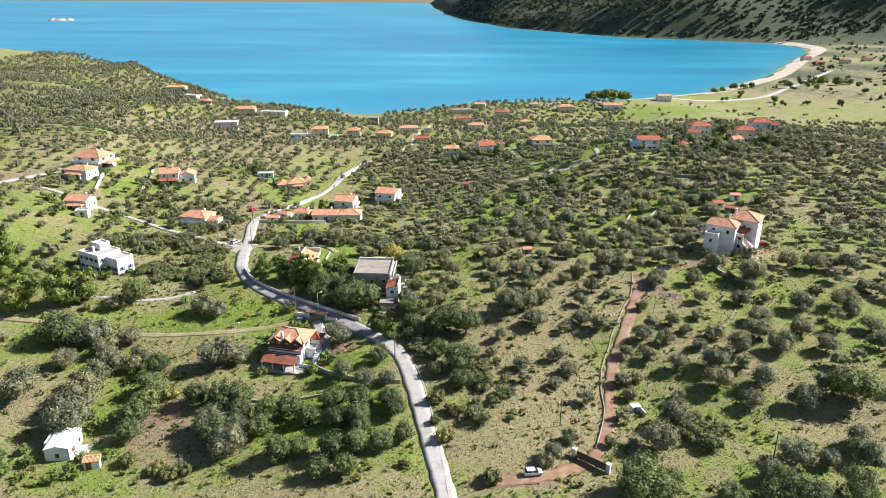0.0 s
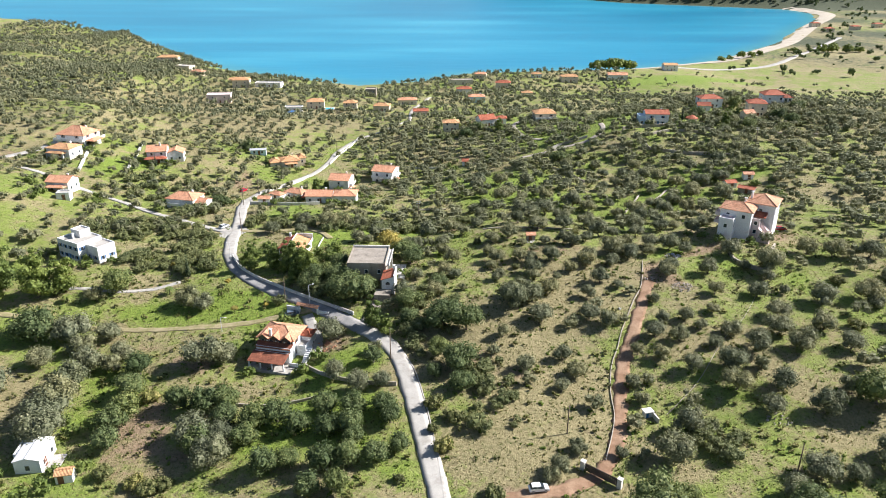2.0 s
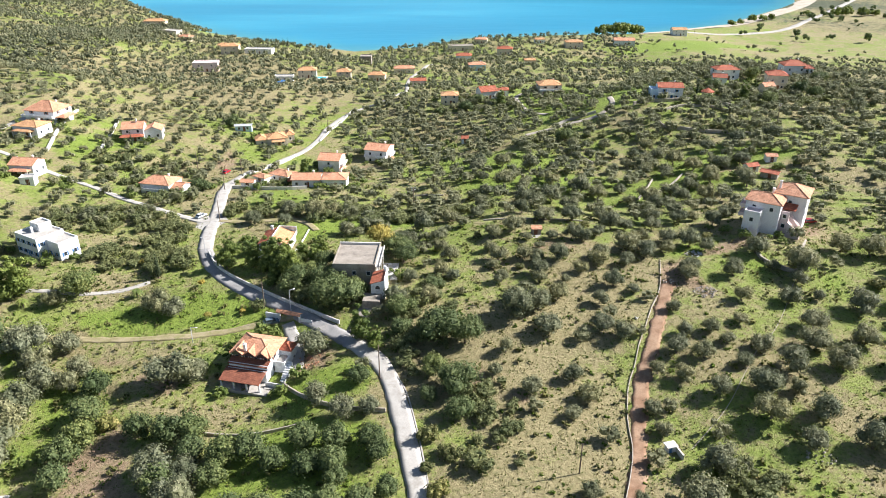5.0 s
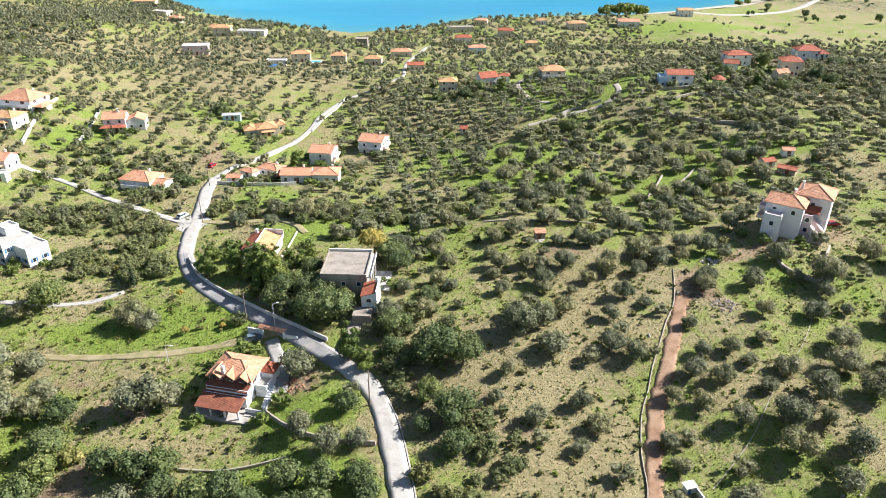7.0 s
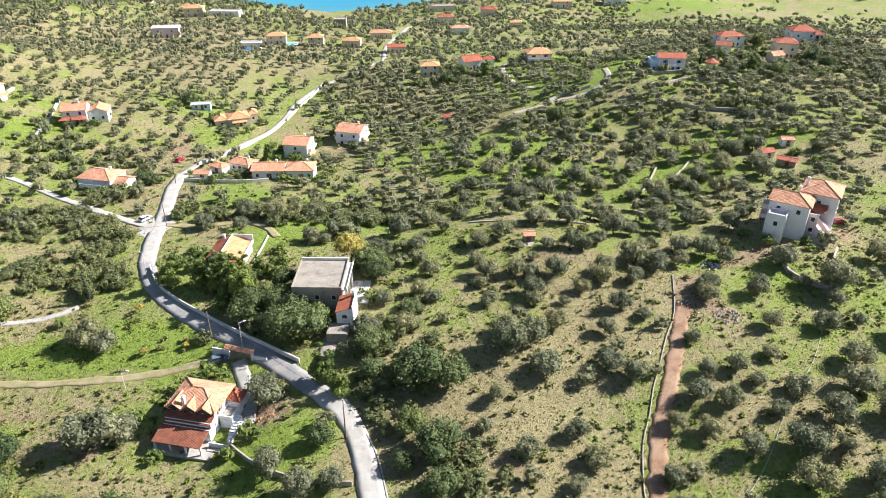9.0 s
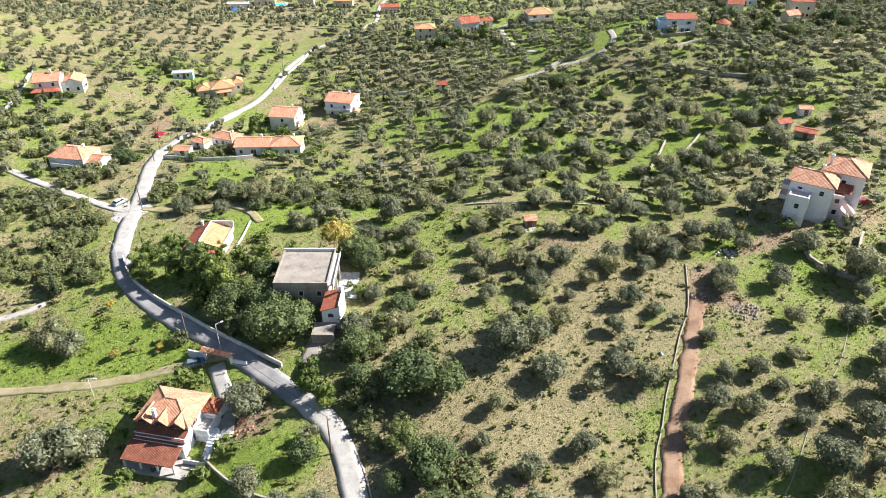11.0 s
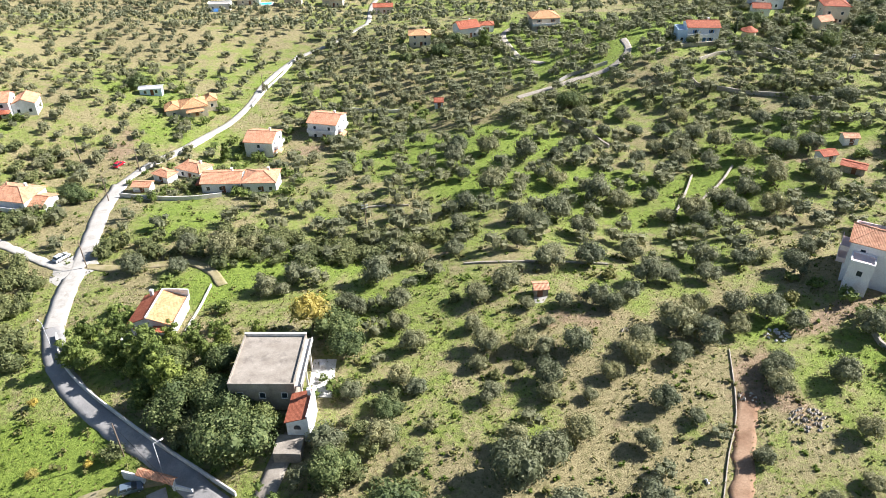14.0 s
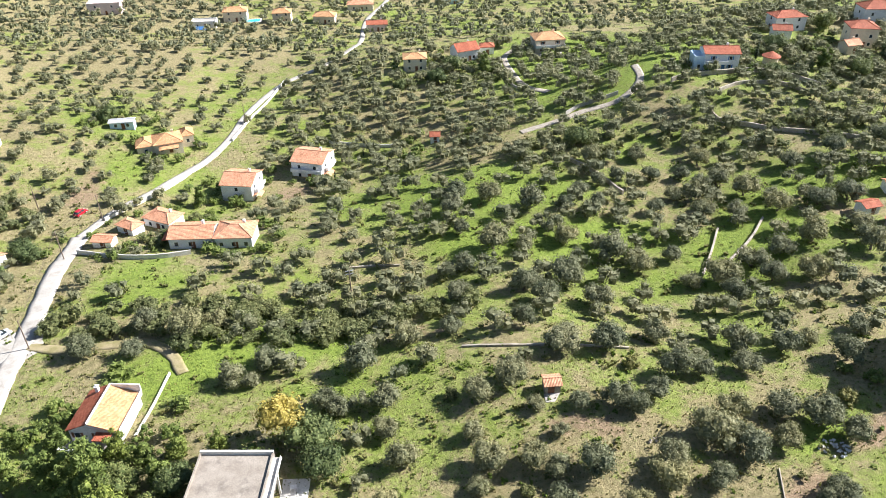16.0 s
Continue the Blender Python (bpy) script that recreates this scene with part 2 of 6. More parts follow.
# ---------------------------------------------------------------- heights of the land
SEA = -36.0
SPOTS_NEAR = [(-13, 174, 2.1), (48, 153, 0.3), (43, 172, 2.2), (36, 132, 0.0), (52, 193, 6.5), (72, 203, 8.2), (61, 214, 8.4), (71, 222, 10.5), (51, 202, 8.0), (18, 200, 7.3), (44, 227, 9.8), (32, 242, 8.9), (95, 234, 11.4), (75, 180, 5.9), (-25, 196, 3.0), (-13, 204, 7.7), (-22, 219, 8.1), (-44, 247, 4.3), (-67, 256, 3.3), (-45, 187, -0.5), (-44, 171, -2.6), (-87, 146, -4.4), (0, 122, -0.1), (-60, 127, -3.8), (90, 127, 1.7), (130, 177, 7.0), (140, 237, 12.0), (-122, 225, 4.4), (-95, 187, -2.3), (-150, 147, -3.0)]
SPOTS_MID = [(-10, 281, -0.9), (58, 281, 1.3), (74, 285, 3.9), (64, 323, 2.7), (113, 294, 8.1), (-81, 266, 1.8), (-91, 328, -4.0), (-138, 365, 1.8), (-54, 349, -9.2), (-22, 363, -8.7), (63, 455, -0.2), (113, 395, 15.3), (173, 409, 18.3), (185, 437, 15.3), (9, 449, -3.0), (-179, 359, 11.0), (150, 327, 11.0), (220, 297, 14.0), (-200, 277, 14.7), (-240, 398, 22.7), (-60, 437, -9.6), (-120, 447, -5.0)]
SPOTS_FAR = [(-29, 545, -16.3), (-79, 736, -34.6), (25, 601, -17.1), (26, 628, -23.0), (-178, 577, -13.3), (-180, 651, -19.8), (-85, 556, -15.6), (60, 557, -12.6), (150, 557, -10.6), (260, 497, -4.6), (300, 646, -29.6), (150, 676, -34.6), (-300, 597, 4.0), (-420, 697, 6.7), (-330, 796, -21.7), (0, 696, -31.3), (400, 796, -40.6), (500, 497, -10.6), (-500, 398, 46.7), (600, 197, 13.4), (0, -204, -3.3), (-500, -3, 20.0), (500, -3, 20.0)]
SPOTS = np.array(SPOTS_NEAR + SPOTS_MID + SPOTS_FAR, float)
def height(x, y):
    """Height of the land from the spot heights, each weighted by nearness."""
    x, y = np.asarray(x, float), np.asarray(y, float)
    near = (x[..., None] - SPOTS[:, 0]) ** 2 + (y[..., None] - SPOTS[:, 1]) ** 2
    reach = 40 + 0.012 * np.maximum(y, 0) ** 1.3
    w = 1 / (near + 0.1 * reach[..., None] ** 2) ** 1.7
    return (w * SPOTS[:, 2]).sum(-1) / w.sum(-1)

# ---------------------------------------------------------------- land
COAST = [(-4900, 1300), (-3000, 1300), (-1250, 1650), (-990, 1500), (-830, 1372), (-720, 1250), (-625, 1168), (-520, 1120), (-417, 1046), (-330, 930), (-250, 868), (-163, 812), (-88, 772), (-20, 800), (22, 848), (120, 872), (232, 888), (350, 958), (500, 1130), (636, 1352), (735, 1500), (800, 1650), (800, 1770), (700, 1835), (465, 1965), (198, 2320), (90, 2750), (7, 3300), (-60, 4100), (-100, 4950), (-4900, 4950)]


def sea_distance(x, y):
    """Metres to the shore, positive on land."""
    p = np.array(COAST, float)
    q = np.roll(p, -1, 0)
    best, inside = np.full(x.shape, 1e9), np.zeros(x.shape, bool)
    for (ax, ay), (bx, by) in zip(p, q):
        dx, dy = bx - ax, by - ay
        u = np.clip(((x - ax) * dx + (y - ay) * dy) / (dx * dx + dy * dy), 0, 1)
        best = np.minimum(best, np.hypot(x - ax - u * dx, y - ay - u * dy))
        cross = (ay > y) != (by > y)
        if dy:
            inside ^= cross & (x < dx * (y - ay) / dy + ax)
    return np.where(inside, -best, best)


def waves(x, y, *bands):
    return sum(a * np.sin(x / s + 1.7 * k + 0.6 * np.sin(y / s * 0.83)) * np.sin(y / s * 0.9 + 2.1 * k + 0.7 * np.sin(x / s * 0.71)) for k, (s, a) in enumerate(bands))


def land(x, y):
    """The height of the ground sheet everywhere, sea bed and the mountain across the bay included."""
    x, y = np.asarray(x, float), np.asarray(y, float)
    off = np.full(x.shape, 300.0)
    shore = y > 640
    if shore.any():
        off[shore] = sea_distance(x[shore], y[shore])
    h = height(x, y) + waves(x, y, (9.0, 0.22), (23.0, 0.35)) * np.clip((y - 100) / 100, 0, 1)
    east = np.clip((y - 760) / 250, 0, 1) * np.clip((x - 150) / 200, 0, 1)
    h = h * (1 - east) + (SEA + 4 + 0.008 * off) * east
    west = np.clip((-x - 200) / 250, 0, 1) * np.clip((y - 640) / 200, 0, 1)
    h = h * (1 - west) + (SEA + 29 + waves(x, y, (90.0, 9.0), (40, 4.0))) * west
    steep = 0.16 + 0.59 * np.clip((-x - 230) / 160, 0, 1) * np.clip((y - 700) / 120, 0, 1)
    h = np.minimum(h, SEA + 0.6 + steep * off)
    h = np.maximum(h, SEA + 0.3 + 0.02 * off)
    rise = np.clip((y - 1700 - 0.1 * np.maximum(x - 750, 0)) / 220, 0, 1) * np.clip(off / 40, 0, 1)
    ridge = SEA + 1 + 330 * (1 - np.exp(-np.maximum(off - 5, 0) / 420)) + waves(x, y, (210.0, 42.0), (95.0, 16.0), (45.0, 6.0)) * np.clip(off / 200, 0, 1)
    h = np.where(y > 1600, h * (1 - rise) + np.maximum(ridge, SEA + 1) * rise, h)
    return np.where(off > 0, h, SEA - 0.5 + 0.08 * np.maximum(off, -200))


def smooth(points, step=2.0):
    """A rounded line through plan points, sampled evenly."""
    p = [np.array(q, float) for q in points]
    p = [2 * p[0] - p[1], *p, 2 * p[-1] - p[-2]]
    out = []
    for a, b, c, d in zip(p, p[1:], p[2:], p[3:]):
        k = max(2, int(np.linalg.norm(c - b) / step))
        for u in np.arange(k) / k:
            out.append(0.5 * (2 * b + (c - a) * u + (2 * a - 5 * b + 4 * c - d) * u**2 + (3 * b - a - 3 * c + d) * u**3))
    return np.array(out + [p[-2]])


ROAD = smooth([(2.8, 108), (0.6, 123), (-1.4, 133), (-3.9, 144), (-6.6, 157), (-9.4, 169), (-13.3, 179), (-20.0, 186.5)])
ROAD_MID = smooth([(-20.0, 186.5), (-29.5, 195), (-40, 204), (-50, 211), (-60, 219.5), (-68, 229), (-72.5, 239)])
ROAD_TOP = smooth([(-72.5, 239), (-75, 250), (-77, 264), (-80, 281), (-84, 300), (-86.5, 315)])
ROAD_ON = smooth([(-86.5, 315), (-82, 330), (-77, 341), (-72, 354), (-65, 369), (-61, 386), (-60, 405), (-57, 428), (-50, 446), (-34, 464), (-25, 491), (-24, 520), (-24, 560), (-15, 610), (-10, 680)])
TRACK = smooth([(9, 125), (17, 126), (26, 128.5), (33, 133), (37, 139), (40, 147), (42.5, 157), (44.5, 165), (47, 173), (51, 182), (56, 194), (60, 204), (62.5, 210)], 1.2)
TROD = smooth([(62.5, 210), (66, 217), (74, 224), (86, 230), (97, 233.5), (107, 237.5), (118, 244)])
LANE = smooth([(-140, 200), (-110, 197), (-97, 195.5), (-87, 195), (-77, 194.5), (-62, 195), (-50, 197.5), (-41, 199.5), (-36, 200.5)])
LANE_B = smooth([(-190, 322), (-170, 312), (-153, 303), (-139, 297), (-127, 291), (-110, 280), (-96, 271), (-84, 264), (-78, 261)])
LANE_C = smooth([(-125, 212), (-106, 213), (-98, 213.5), (-89, 216), (-83, 220)])
LANE_D = smooth([(40, 366), (54, 371), (62, 375), (75, 378), (84, 388), (86, 404)])
LANE_E = smooth([(54, 399), (47, 411), (44, 430), (43, 450), (50, 462)])
DRIVE_F = smooth([(-75, 262.5), (-66, 261), (-57, 262), (-50, 262), (-44, 258), (-40, 252)])
DRIVE_G = smooth([(-215, 310), (-205, 330), (-192, 350), (-190, 372)])
YARD_H = smooth([(-21, 191), (-20, 196), (-18.5, 202), (-17, 206)])
DRIVE_I = smooth([(-38.8, 197.6), (-37.4, 194), (-35.2, 189.5), (-34.0, 184.5), (-33.6, 179.5)])
LANES = [(DRIVE_I, 3.0), (ROAD, 4.4), (ROAD_MID, 4.4), (ROAD_TOP, 4.6), (ROAD_ON, 2.6), (TRACK, 2.2), (TROD, 1.0), (LANE, 2.6), (LANE_B, 2.5), (LANE_C, 1.4), (LANE_D, 2.6), (LANE_E, 2.6), (DRIVE_F, 2.6), (DRIVE_G, 4.0), (YARD_H, 3.6)]


def lane_distance(x, y, lanes=LANES):
    """Metres from the edge of the nearest lane."""
    best = np.full(np.shape(x), 1e9)
    for line, wide in lanes:
        for q in line:
            best = np.minimum(best, np.hypot(x - q[0], y - q[1]) - wide / 2)
    return best


def steps(*runs):
    return np.concatenate([np.arange(a, b, s) for a, b, s in runs] + [[runs[-1][1]]])


GX = steps((-4900, -1300, 300), (-1300, -300, 25), (-300, 300, 2.5), (300, 1400, 25), (1400, 4900, 250))
GY = steps((-900, 60, 60), (60, 100, 5), (100, 480, 2.5), (480, 1000, 7), (1000, 2700, 30), (2700, 4950, 150))
XX, YY = np.meshgrid(GX, GY)
ZZ = land(XX, YY)
NEARBY = (np.abs(XX) < 300) & (YY > 90) & (YY < 720)
LANE_GAP = np.full(XX.shape, 99.0)
LANE_GAP[NEARBY] = lane_distance(XX[NEARBY], YY[NEARBY])
ZZ = ZZ - 0.22 * np.clip(1.2 - LANE_GAP / 1.2, 0, 1)


def ground(x, y):
    return float(land(np.array([x]), np.array([y]))[0])


def patch(x, y, cx, cy, rx, ry, turn=0.0):
    c, s = math.cos(radians(turn)), math.sin(radians(turn))
    u, v = (x - cx) * c + (y - cy) * s, -(x - cx) * s + (y - cy) * c
    return np.clip(1.6 - 1.6 * np.hypot(u / rx, v / ry), 0, 1)


def cover(x, y):
    """How green, how bare and how scrubby the ground is."""
    green = 0.44 + 0.1 * np.sin(x / 31 + 1) * np.sin(y / 37) + 0.08 * np.sin(x / 12 + y / 17)
    for c in ((82, 287, 26, 18, 20), (95, 300, 18, 14, 0), (60, 300, 22, 10, 0), (-28, 152, 26, 9, 8), (-30, 143, 20, 5, 0), (-58, 205, 18, 10, -15), (-80, 203, 22, 8, 0), (-26, 172, 14, 8, 20), (74, 228, 12, 4, 25), (-45, 252, 14, 12, 0), (-25, 262, 26, 10, 10), (-60, 285, 16, 16, 0), (30, 300, 25, 12, 0), (-120, 150, 12, 14, 0), (150, 680, 90, 22, 0), (250, 760, 110, 25, 10), (110, 410, 22, 14, 0), (20, 330, 50, 20, 0), (-150, 345, 12, 26, -12), (75, 430, 60, 60, 0), (120, 320, 30, 16, 0)):
        green = green + 0.62 * patch(x, y, *c)
    for c in ((20, 175, 24, 30, 0), (15, 135, 20, 16, 0), (40, 205, 14, 22, 0), (-40, 118, 60, 10, 0), (110, 150, 40, 20, 0), (-105, 160, 22, 18, 0), (25, 222, 20, 9, 0), (-170, 560, 120, 90, 0), (-120, 470, 70, 50, 0)):
        green = green - 0.3 * patch(x, y, *c)
    bare = 0.12 + 0 * x
    for c in ((17, 126, 16, 5, 3), (8, 170, 9, 8, 0), (18, 165, 7, 5, 0), (-66, 176, 10, 8, 0), (-70, 150, 9, 22, -8), (66, 213, 8, 12, -25), (66, 213, 5, 8, -25), (88, 230, 26, 4.5, 24), (110, 239, 14, 4, 24), (35, 232, 14, 5, 0), (70, 205, 5, 7, 0), (124, 148, 18, 9, -15), (-82, 185, 10, 4, 0), (-35, 345, 10, 8, 0), (-96, 345, 8, 22, 5), (-30, 182, 9, 6, 20), (110, 305, 10, 12, 20), (5, 262, 16, 6, 0), (-215, 330, 22, 26, 0), (-60, 145, 10, 12, 0)):
        bare = bare + 0.55 * patch(x, y, *c)
    scrub = 0.1 + 0 * x
    for c in ((12, 150, 14, 24, 10), (-5, 190, 14, 26, -20), (-35, 212, 26, 12, -30), (-105, 250, 34, 18, 0), (-30, 275, 40, 14, 0), (30, 268, 30, 8, 0), (-230, 640, 90, 90, 0), (60, 140, 10, 12, 0)):
        scrub = scrub + 0.3 * patch(x, y, *c)
    scrub = scrub + np.clip((y - 1650) / 100, 0, 1) * 0.9
    plain = np.clip((y - 800) / 150, 0, 1) * np.clip((x - 180) / 120, 0, 1)
    green = green - plain * (0.12 + 0.3 * np.sin(x / 47 + y / 90) * np.sin(y / 61))
    scrub = scrub + plain * (0.5 + 0.3 * np.sin(x / 60 + 2) * np.sin(y / 43 + x / 150))
    return np.stack([np.clip(green, 0, 1), np.clip(bare, 0, 1), np.clip(scrub, 0, 1), np.ones_like(x)], -1)


def sheet(name, xx, yy, zz, material, attr=None, colours=None):
    rows, cols = xx.shape
    idx = np.arange(rows * cols).reshape(rows, cols)
    quads = np.stack([idx[:-1, :-1], idx[:-1, 1:], idx[1:, 1:], idx[1:, :-1]], -1).reshape(-1, 4)
    me = bpy.data.meshes.new(name)
    me.from_pydata(np.stack([xx, yy, zz], -1).reshape(-1, 3).tolist(), [], quads.tolist())
    me.polygons.foreach_set("use_smooth", np.ones(len(quads), bool))
    if attr:
        me.color_attributes.new(attr, "FLOAT_COLOR", "POINT").data.foreach_set("color", colours.reshape(-1).astype(np.float32))
    me.materials.append(material)
    return new(name, me)


BEACH = smooth([(215, 885), (290, 915), (350, 952), (430, 1040), (500, 1124), (570, 1235), (636, 1345), (690, 1430), (738, 1500), (795, 1600), (806, 1700), (790, 1780)], 12)
tagged(sheet("ground", XX, YY, ZZ, GROUND, "cover", cover(XX, YY)), "rolling winter meadow and bare soil falling to the bay", "ground", kind="structure")
SX, SY = np.meshgrid(steps((-4900, -1300, 300), (-1300, 1000, 25)), steps((700, 2400, 25), (2400, 4950, 150)))
OFF = -sea_distance(SX, SY)
shoal = np.clip(1 - OFF / 45, 0, 1) ** 1.5
tagged(sheet("water", SX, SY, 0 * SX + SEA, WATER, "shoal", np.stack([shoal] * 3 + [np.ones_like(shoal)], -1)), "calm turquoise sea water filling the bay", "sea", kind="structure")

# ---------------------------------------------------------------- mesh helpers


class Geo:
    """Vertices and faces of one mesh."""

    def __init__(self):
        self.v, self.f = [], []

    def put(self, verts, faces):
        k = len(self.v)
        self.v += [tuple(map(float, q)) for q in verts]
        self.f += [tuple(k + i for i in f) for f in faces]
        return self

    def box(self, x0, x1, y0, y1, z0, z1, taper=0.0):
        t = taper
        return self.put([(x0, y0, z0), (x1, y0, z0), (x1, y1, z0), (x0, y1, z0), (x0 + t, y0 + t, z1), (x1 - t, y0 + t, z1), (x1 - t, y1 - t, z1), (x0 + t, y1 - t, z1)],
                        [(3, 2, 1, 0), (4, 5, 6, 7), (0, 1, 5, 4), (1, 2, 6, 5), (2, 3, 7, 6), (3, 0, 4, 7)])

    def tube(self, path, radii, sides=6):
        rings = []
        for p, r in zip(path, radii):
            rings.append([(p[0] + r * math.cos(2 * math.pi * k / sides), p[1] + r * math.sin(2 * math.pi * k / sides), p[2]) for k in range(sides)])
        faces = [(i * sides + k, i * sides + (k + 1) % sides, (i + 1) * sides + (k + 1) % sides, (i + 1) * sides + k) for i in range(len(path) - 1) for k in range(sides)]
        faces.append(tuple(range((len(path) - 1) * sides, len(path) * sides)))
        return self.put([q for r in rings for q in r], faces)

    def mesh(self, name, material, soft=False):
        me = bpy.data.meshes.new(name)
        me.from_pydata(self.v, [], self.f)
        if soft:
            me.polygons.foreach_set("use_smooth", np.ones(len(self.f), bool))
        me.materials.append(material)
        return me


def part(name, geo, material, parent, label="", at=None, soft=False):
    ob = new(name, geo.mesh(name, material, soft) if isinstance(geo, Geo) else geo)
    ob.parent = parent
    if at is not None:
        ob.matrix_basis = at
    return tagged(ob, label)


def thing(name, x, y, z, turn, label, category, group=""):
    ob = new(name)
    ob.empty_display_size = 0.3
    ob.matrix_basis = pose(x, y, z, 0, 0, turn)
    return tagged(ob, label, category, group)


def strip(name, line, wide, material, label, category, lift=0.05, ragged=0.0):
    """A lane draped over the ground, with edges that turn down into it."""
    g = Geo()
    d = np.gradient(line, axis=0)
    d /= np.linalg.norm(d, axis=1)[:, None]
    side = np.stack([d[:, 1], -d[:, 0]], 1)
    rng = np.random.RandomState(len(line))
    half = wide / 2 + ragged * rng.uniform(-1, 1, (len(line), 2))
    spans = [(-1, -0.5), (-1, lift), (-0.5, lift + 0.03), (0, lift + 0.05), (0.5, lift + 0.03), (1, lift), (1, -0.5)]
    pts = []
    for k, (c, s) in enumerate(zip(line, side)):
        for u, up in spans:
            q = c + s * u * half[k, 0 if u < 0 else 1]
            pts.append((q[0], q[1], up))
    pts = np.array(pts)
    pts[:, 2] += land(pts[:, 0], pts[:, 1])
    n = len(spans)
    g.put(pts, [(i * n + j, i * n + j + 1, (i + 1) * n + j + 1, (i + 1) * n + j) for i in range(len(line) - 1) for j in range(n - 1)])
    return tagged(new(name, g.mesh(name, material, True)), label, category, kind="structure")


def wall_line(name, points, tall, thick, material, label, category="wall", step=2.5, cap=0.0, uneven=0.0):
    """A free-standing wall that follows the ground."""
    g = Geo()
    line = smooth(points, step) if len(points) > 2 else np.array([np.array(points[0]) * (1 - u) + np.array(points[1]) * u for u in np.linspace(0, 1, max(2, int(math.dist(*points) / step)))])
    rng = np.random.RandomState(len(line) + int(abs(points[0][0])))
    d = np.gradient(line, axis=0)
    d /= np.linalg.norm(d, axis=1)[:, None]
    rows = []
    for c, (ux, uy) in zip(line, d):
        z = ground(*c)
        top = z + tall + uneven * rng.uniform(-1, 1)
        w = thick / 2
        for s, zz in ((-1, z - 0.6), (-1, top - 0.03), (-0.8, top), (0.8, top), (1, top - 0.03), (1, z - 0.6)):
            rows.append((c[0] + s * w * uy, c[1] - s * w * ux, zz))
    faces = [(i * 6 + j, i * 6 + j + 1, (i + 1) * 6 + j + 1, (i + 1) * 6 + j) for i in range(len(line) - 1) for j in range(5)]
    e = (len(line) - 1) * 6
    g.put(rows, faces + [(5, 4, 3, 2, 1, 0), (e, e + 1, e + 2, e + 3, e + 4, e + 5)])
    return tagged(new(name, g.mesh(name, material)), label, category, kind="structure")


strip("road", ROAD, 4.4, CONCRETE, "narrow pale concrete road with worn edges", "road", ragged=0.2)
strip("road", ROAD_MID, 4.4, ASPHALT, "worn grey asphalt road with pale patches", "road", ragged=0.15)
strip("road", ROAD_TOP, 4.6, CONCRETE, "bright concrete road up to the junction", "road", ragged=0.2)
JR, JA = np.meshgrid(np.linspace(0.0, 1.0, 6), np.linspace(0, 2 * math.pi, 37))
JX = -78 + JR * (5.6 + 1.0 * np.sin(3 * JA + 1)) * np.cos(JA)
JY = 262 + JR * (7.5 + 1.2 * np.sin(2 * JA)) * np.sin(JA)
tagged(sheet("junction", JX, JY, land(JX, JY) + 0.07 - 0.25 * JR**6, CONCRETE), "pale concrete junction apron", "road", kind="structure")
strip("road", ROAD_ON, 2.6, CONCRETE, "pale concrete village lane running down to the sea", "road", ragged=0.1)
strip("track", TRACK, 3.5, DIRT, "rutted red-brown dirt track between olive groves", "track", 0.0, ragged=0.45)
strip("lane", LANE, 2.2, STRAWDIRT, "grassy two-rut farm lane", "track", 0.02, ragged=0.3)
strip("lane", LANE_B, 2.5, CONCRETE, "pale gravel lane up to the hillside houses", "lane", ragged=0.2)
strip("lane", LANE_C, 1.4, CONCRETE, "pale garden path along a low terrace", "path", 0.02, ragged=0.15)
strip("lane", LANE_D, 2.6, STONE, "steep concrete lane on the olive hill", "lane", ragged=0.1)
strip("lane", LANE_E, 2.6, STONE, "curved concrete driveway", "driveway", ragged=0.05)
strip("driveway", DRIVE_F, 2.4, STRAWDIRT, "pale gravel driveway to a small house", "driveway", ragged=0.2)
strip("driveway", DRIVE_G, 4.0, CONCRETE, "wide pale concrete driveway", "driveway", ragged=0.1)
strip("driveway", DRIVE_I, 3.4, CONCRETE, "pale paved drive from the tiled gateway to the house", "driveway", ragged=0.15)
strip("driveway", YARD_H, 3.6, BARE, "stained concrete ramp", "driveway", ragged=0.1)


def beach():
    """The curved shingle beach, a thin sheet from the water's edge up to the grass."""
    g, d = Geo(), np.gradient(BEACH, axis=0)
    d /= np.linalg.norm(d, axis=1)[:, None]
    rows = []
    for c, (ux, uy) in zip(BEACH, d):
        for u in (-6, 4, 14, 24):
            x, y = c[0] + uy * u, c[1] - ux * u
            rows.append((x, y, max(ground(x, y), SEA - 0.4) + 0.25))
    g.put(rows, [(i * 4 + j, i * 4 + j + 1, i * 4 + j + 5, i * 4 + j + 4) for i in range(len(BEACH) - 1) for j in range(3)])
    tagged(new("beach", g.mesh("beach", SAND, True)), "narrow pale shingle beach curving round the bay", "beach", kind="structure")


beach()
strip("lane", smooth([(243, 838), (330, 868), (400, 905), (470, 985), (540, 1075), (620, 1180)], 8), 7.0, CONCRETE, "pale sandy track behind the beach", "track", 0.3, 0.6)

# ---------------------------------------------------------------- houses


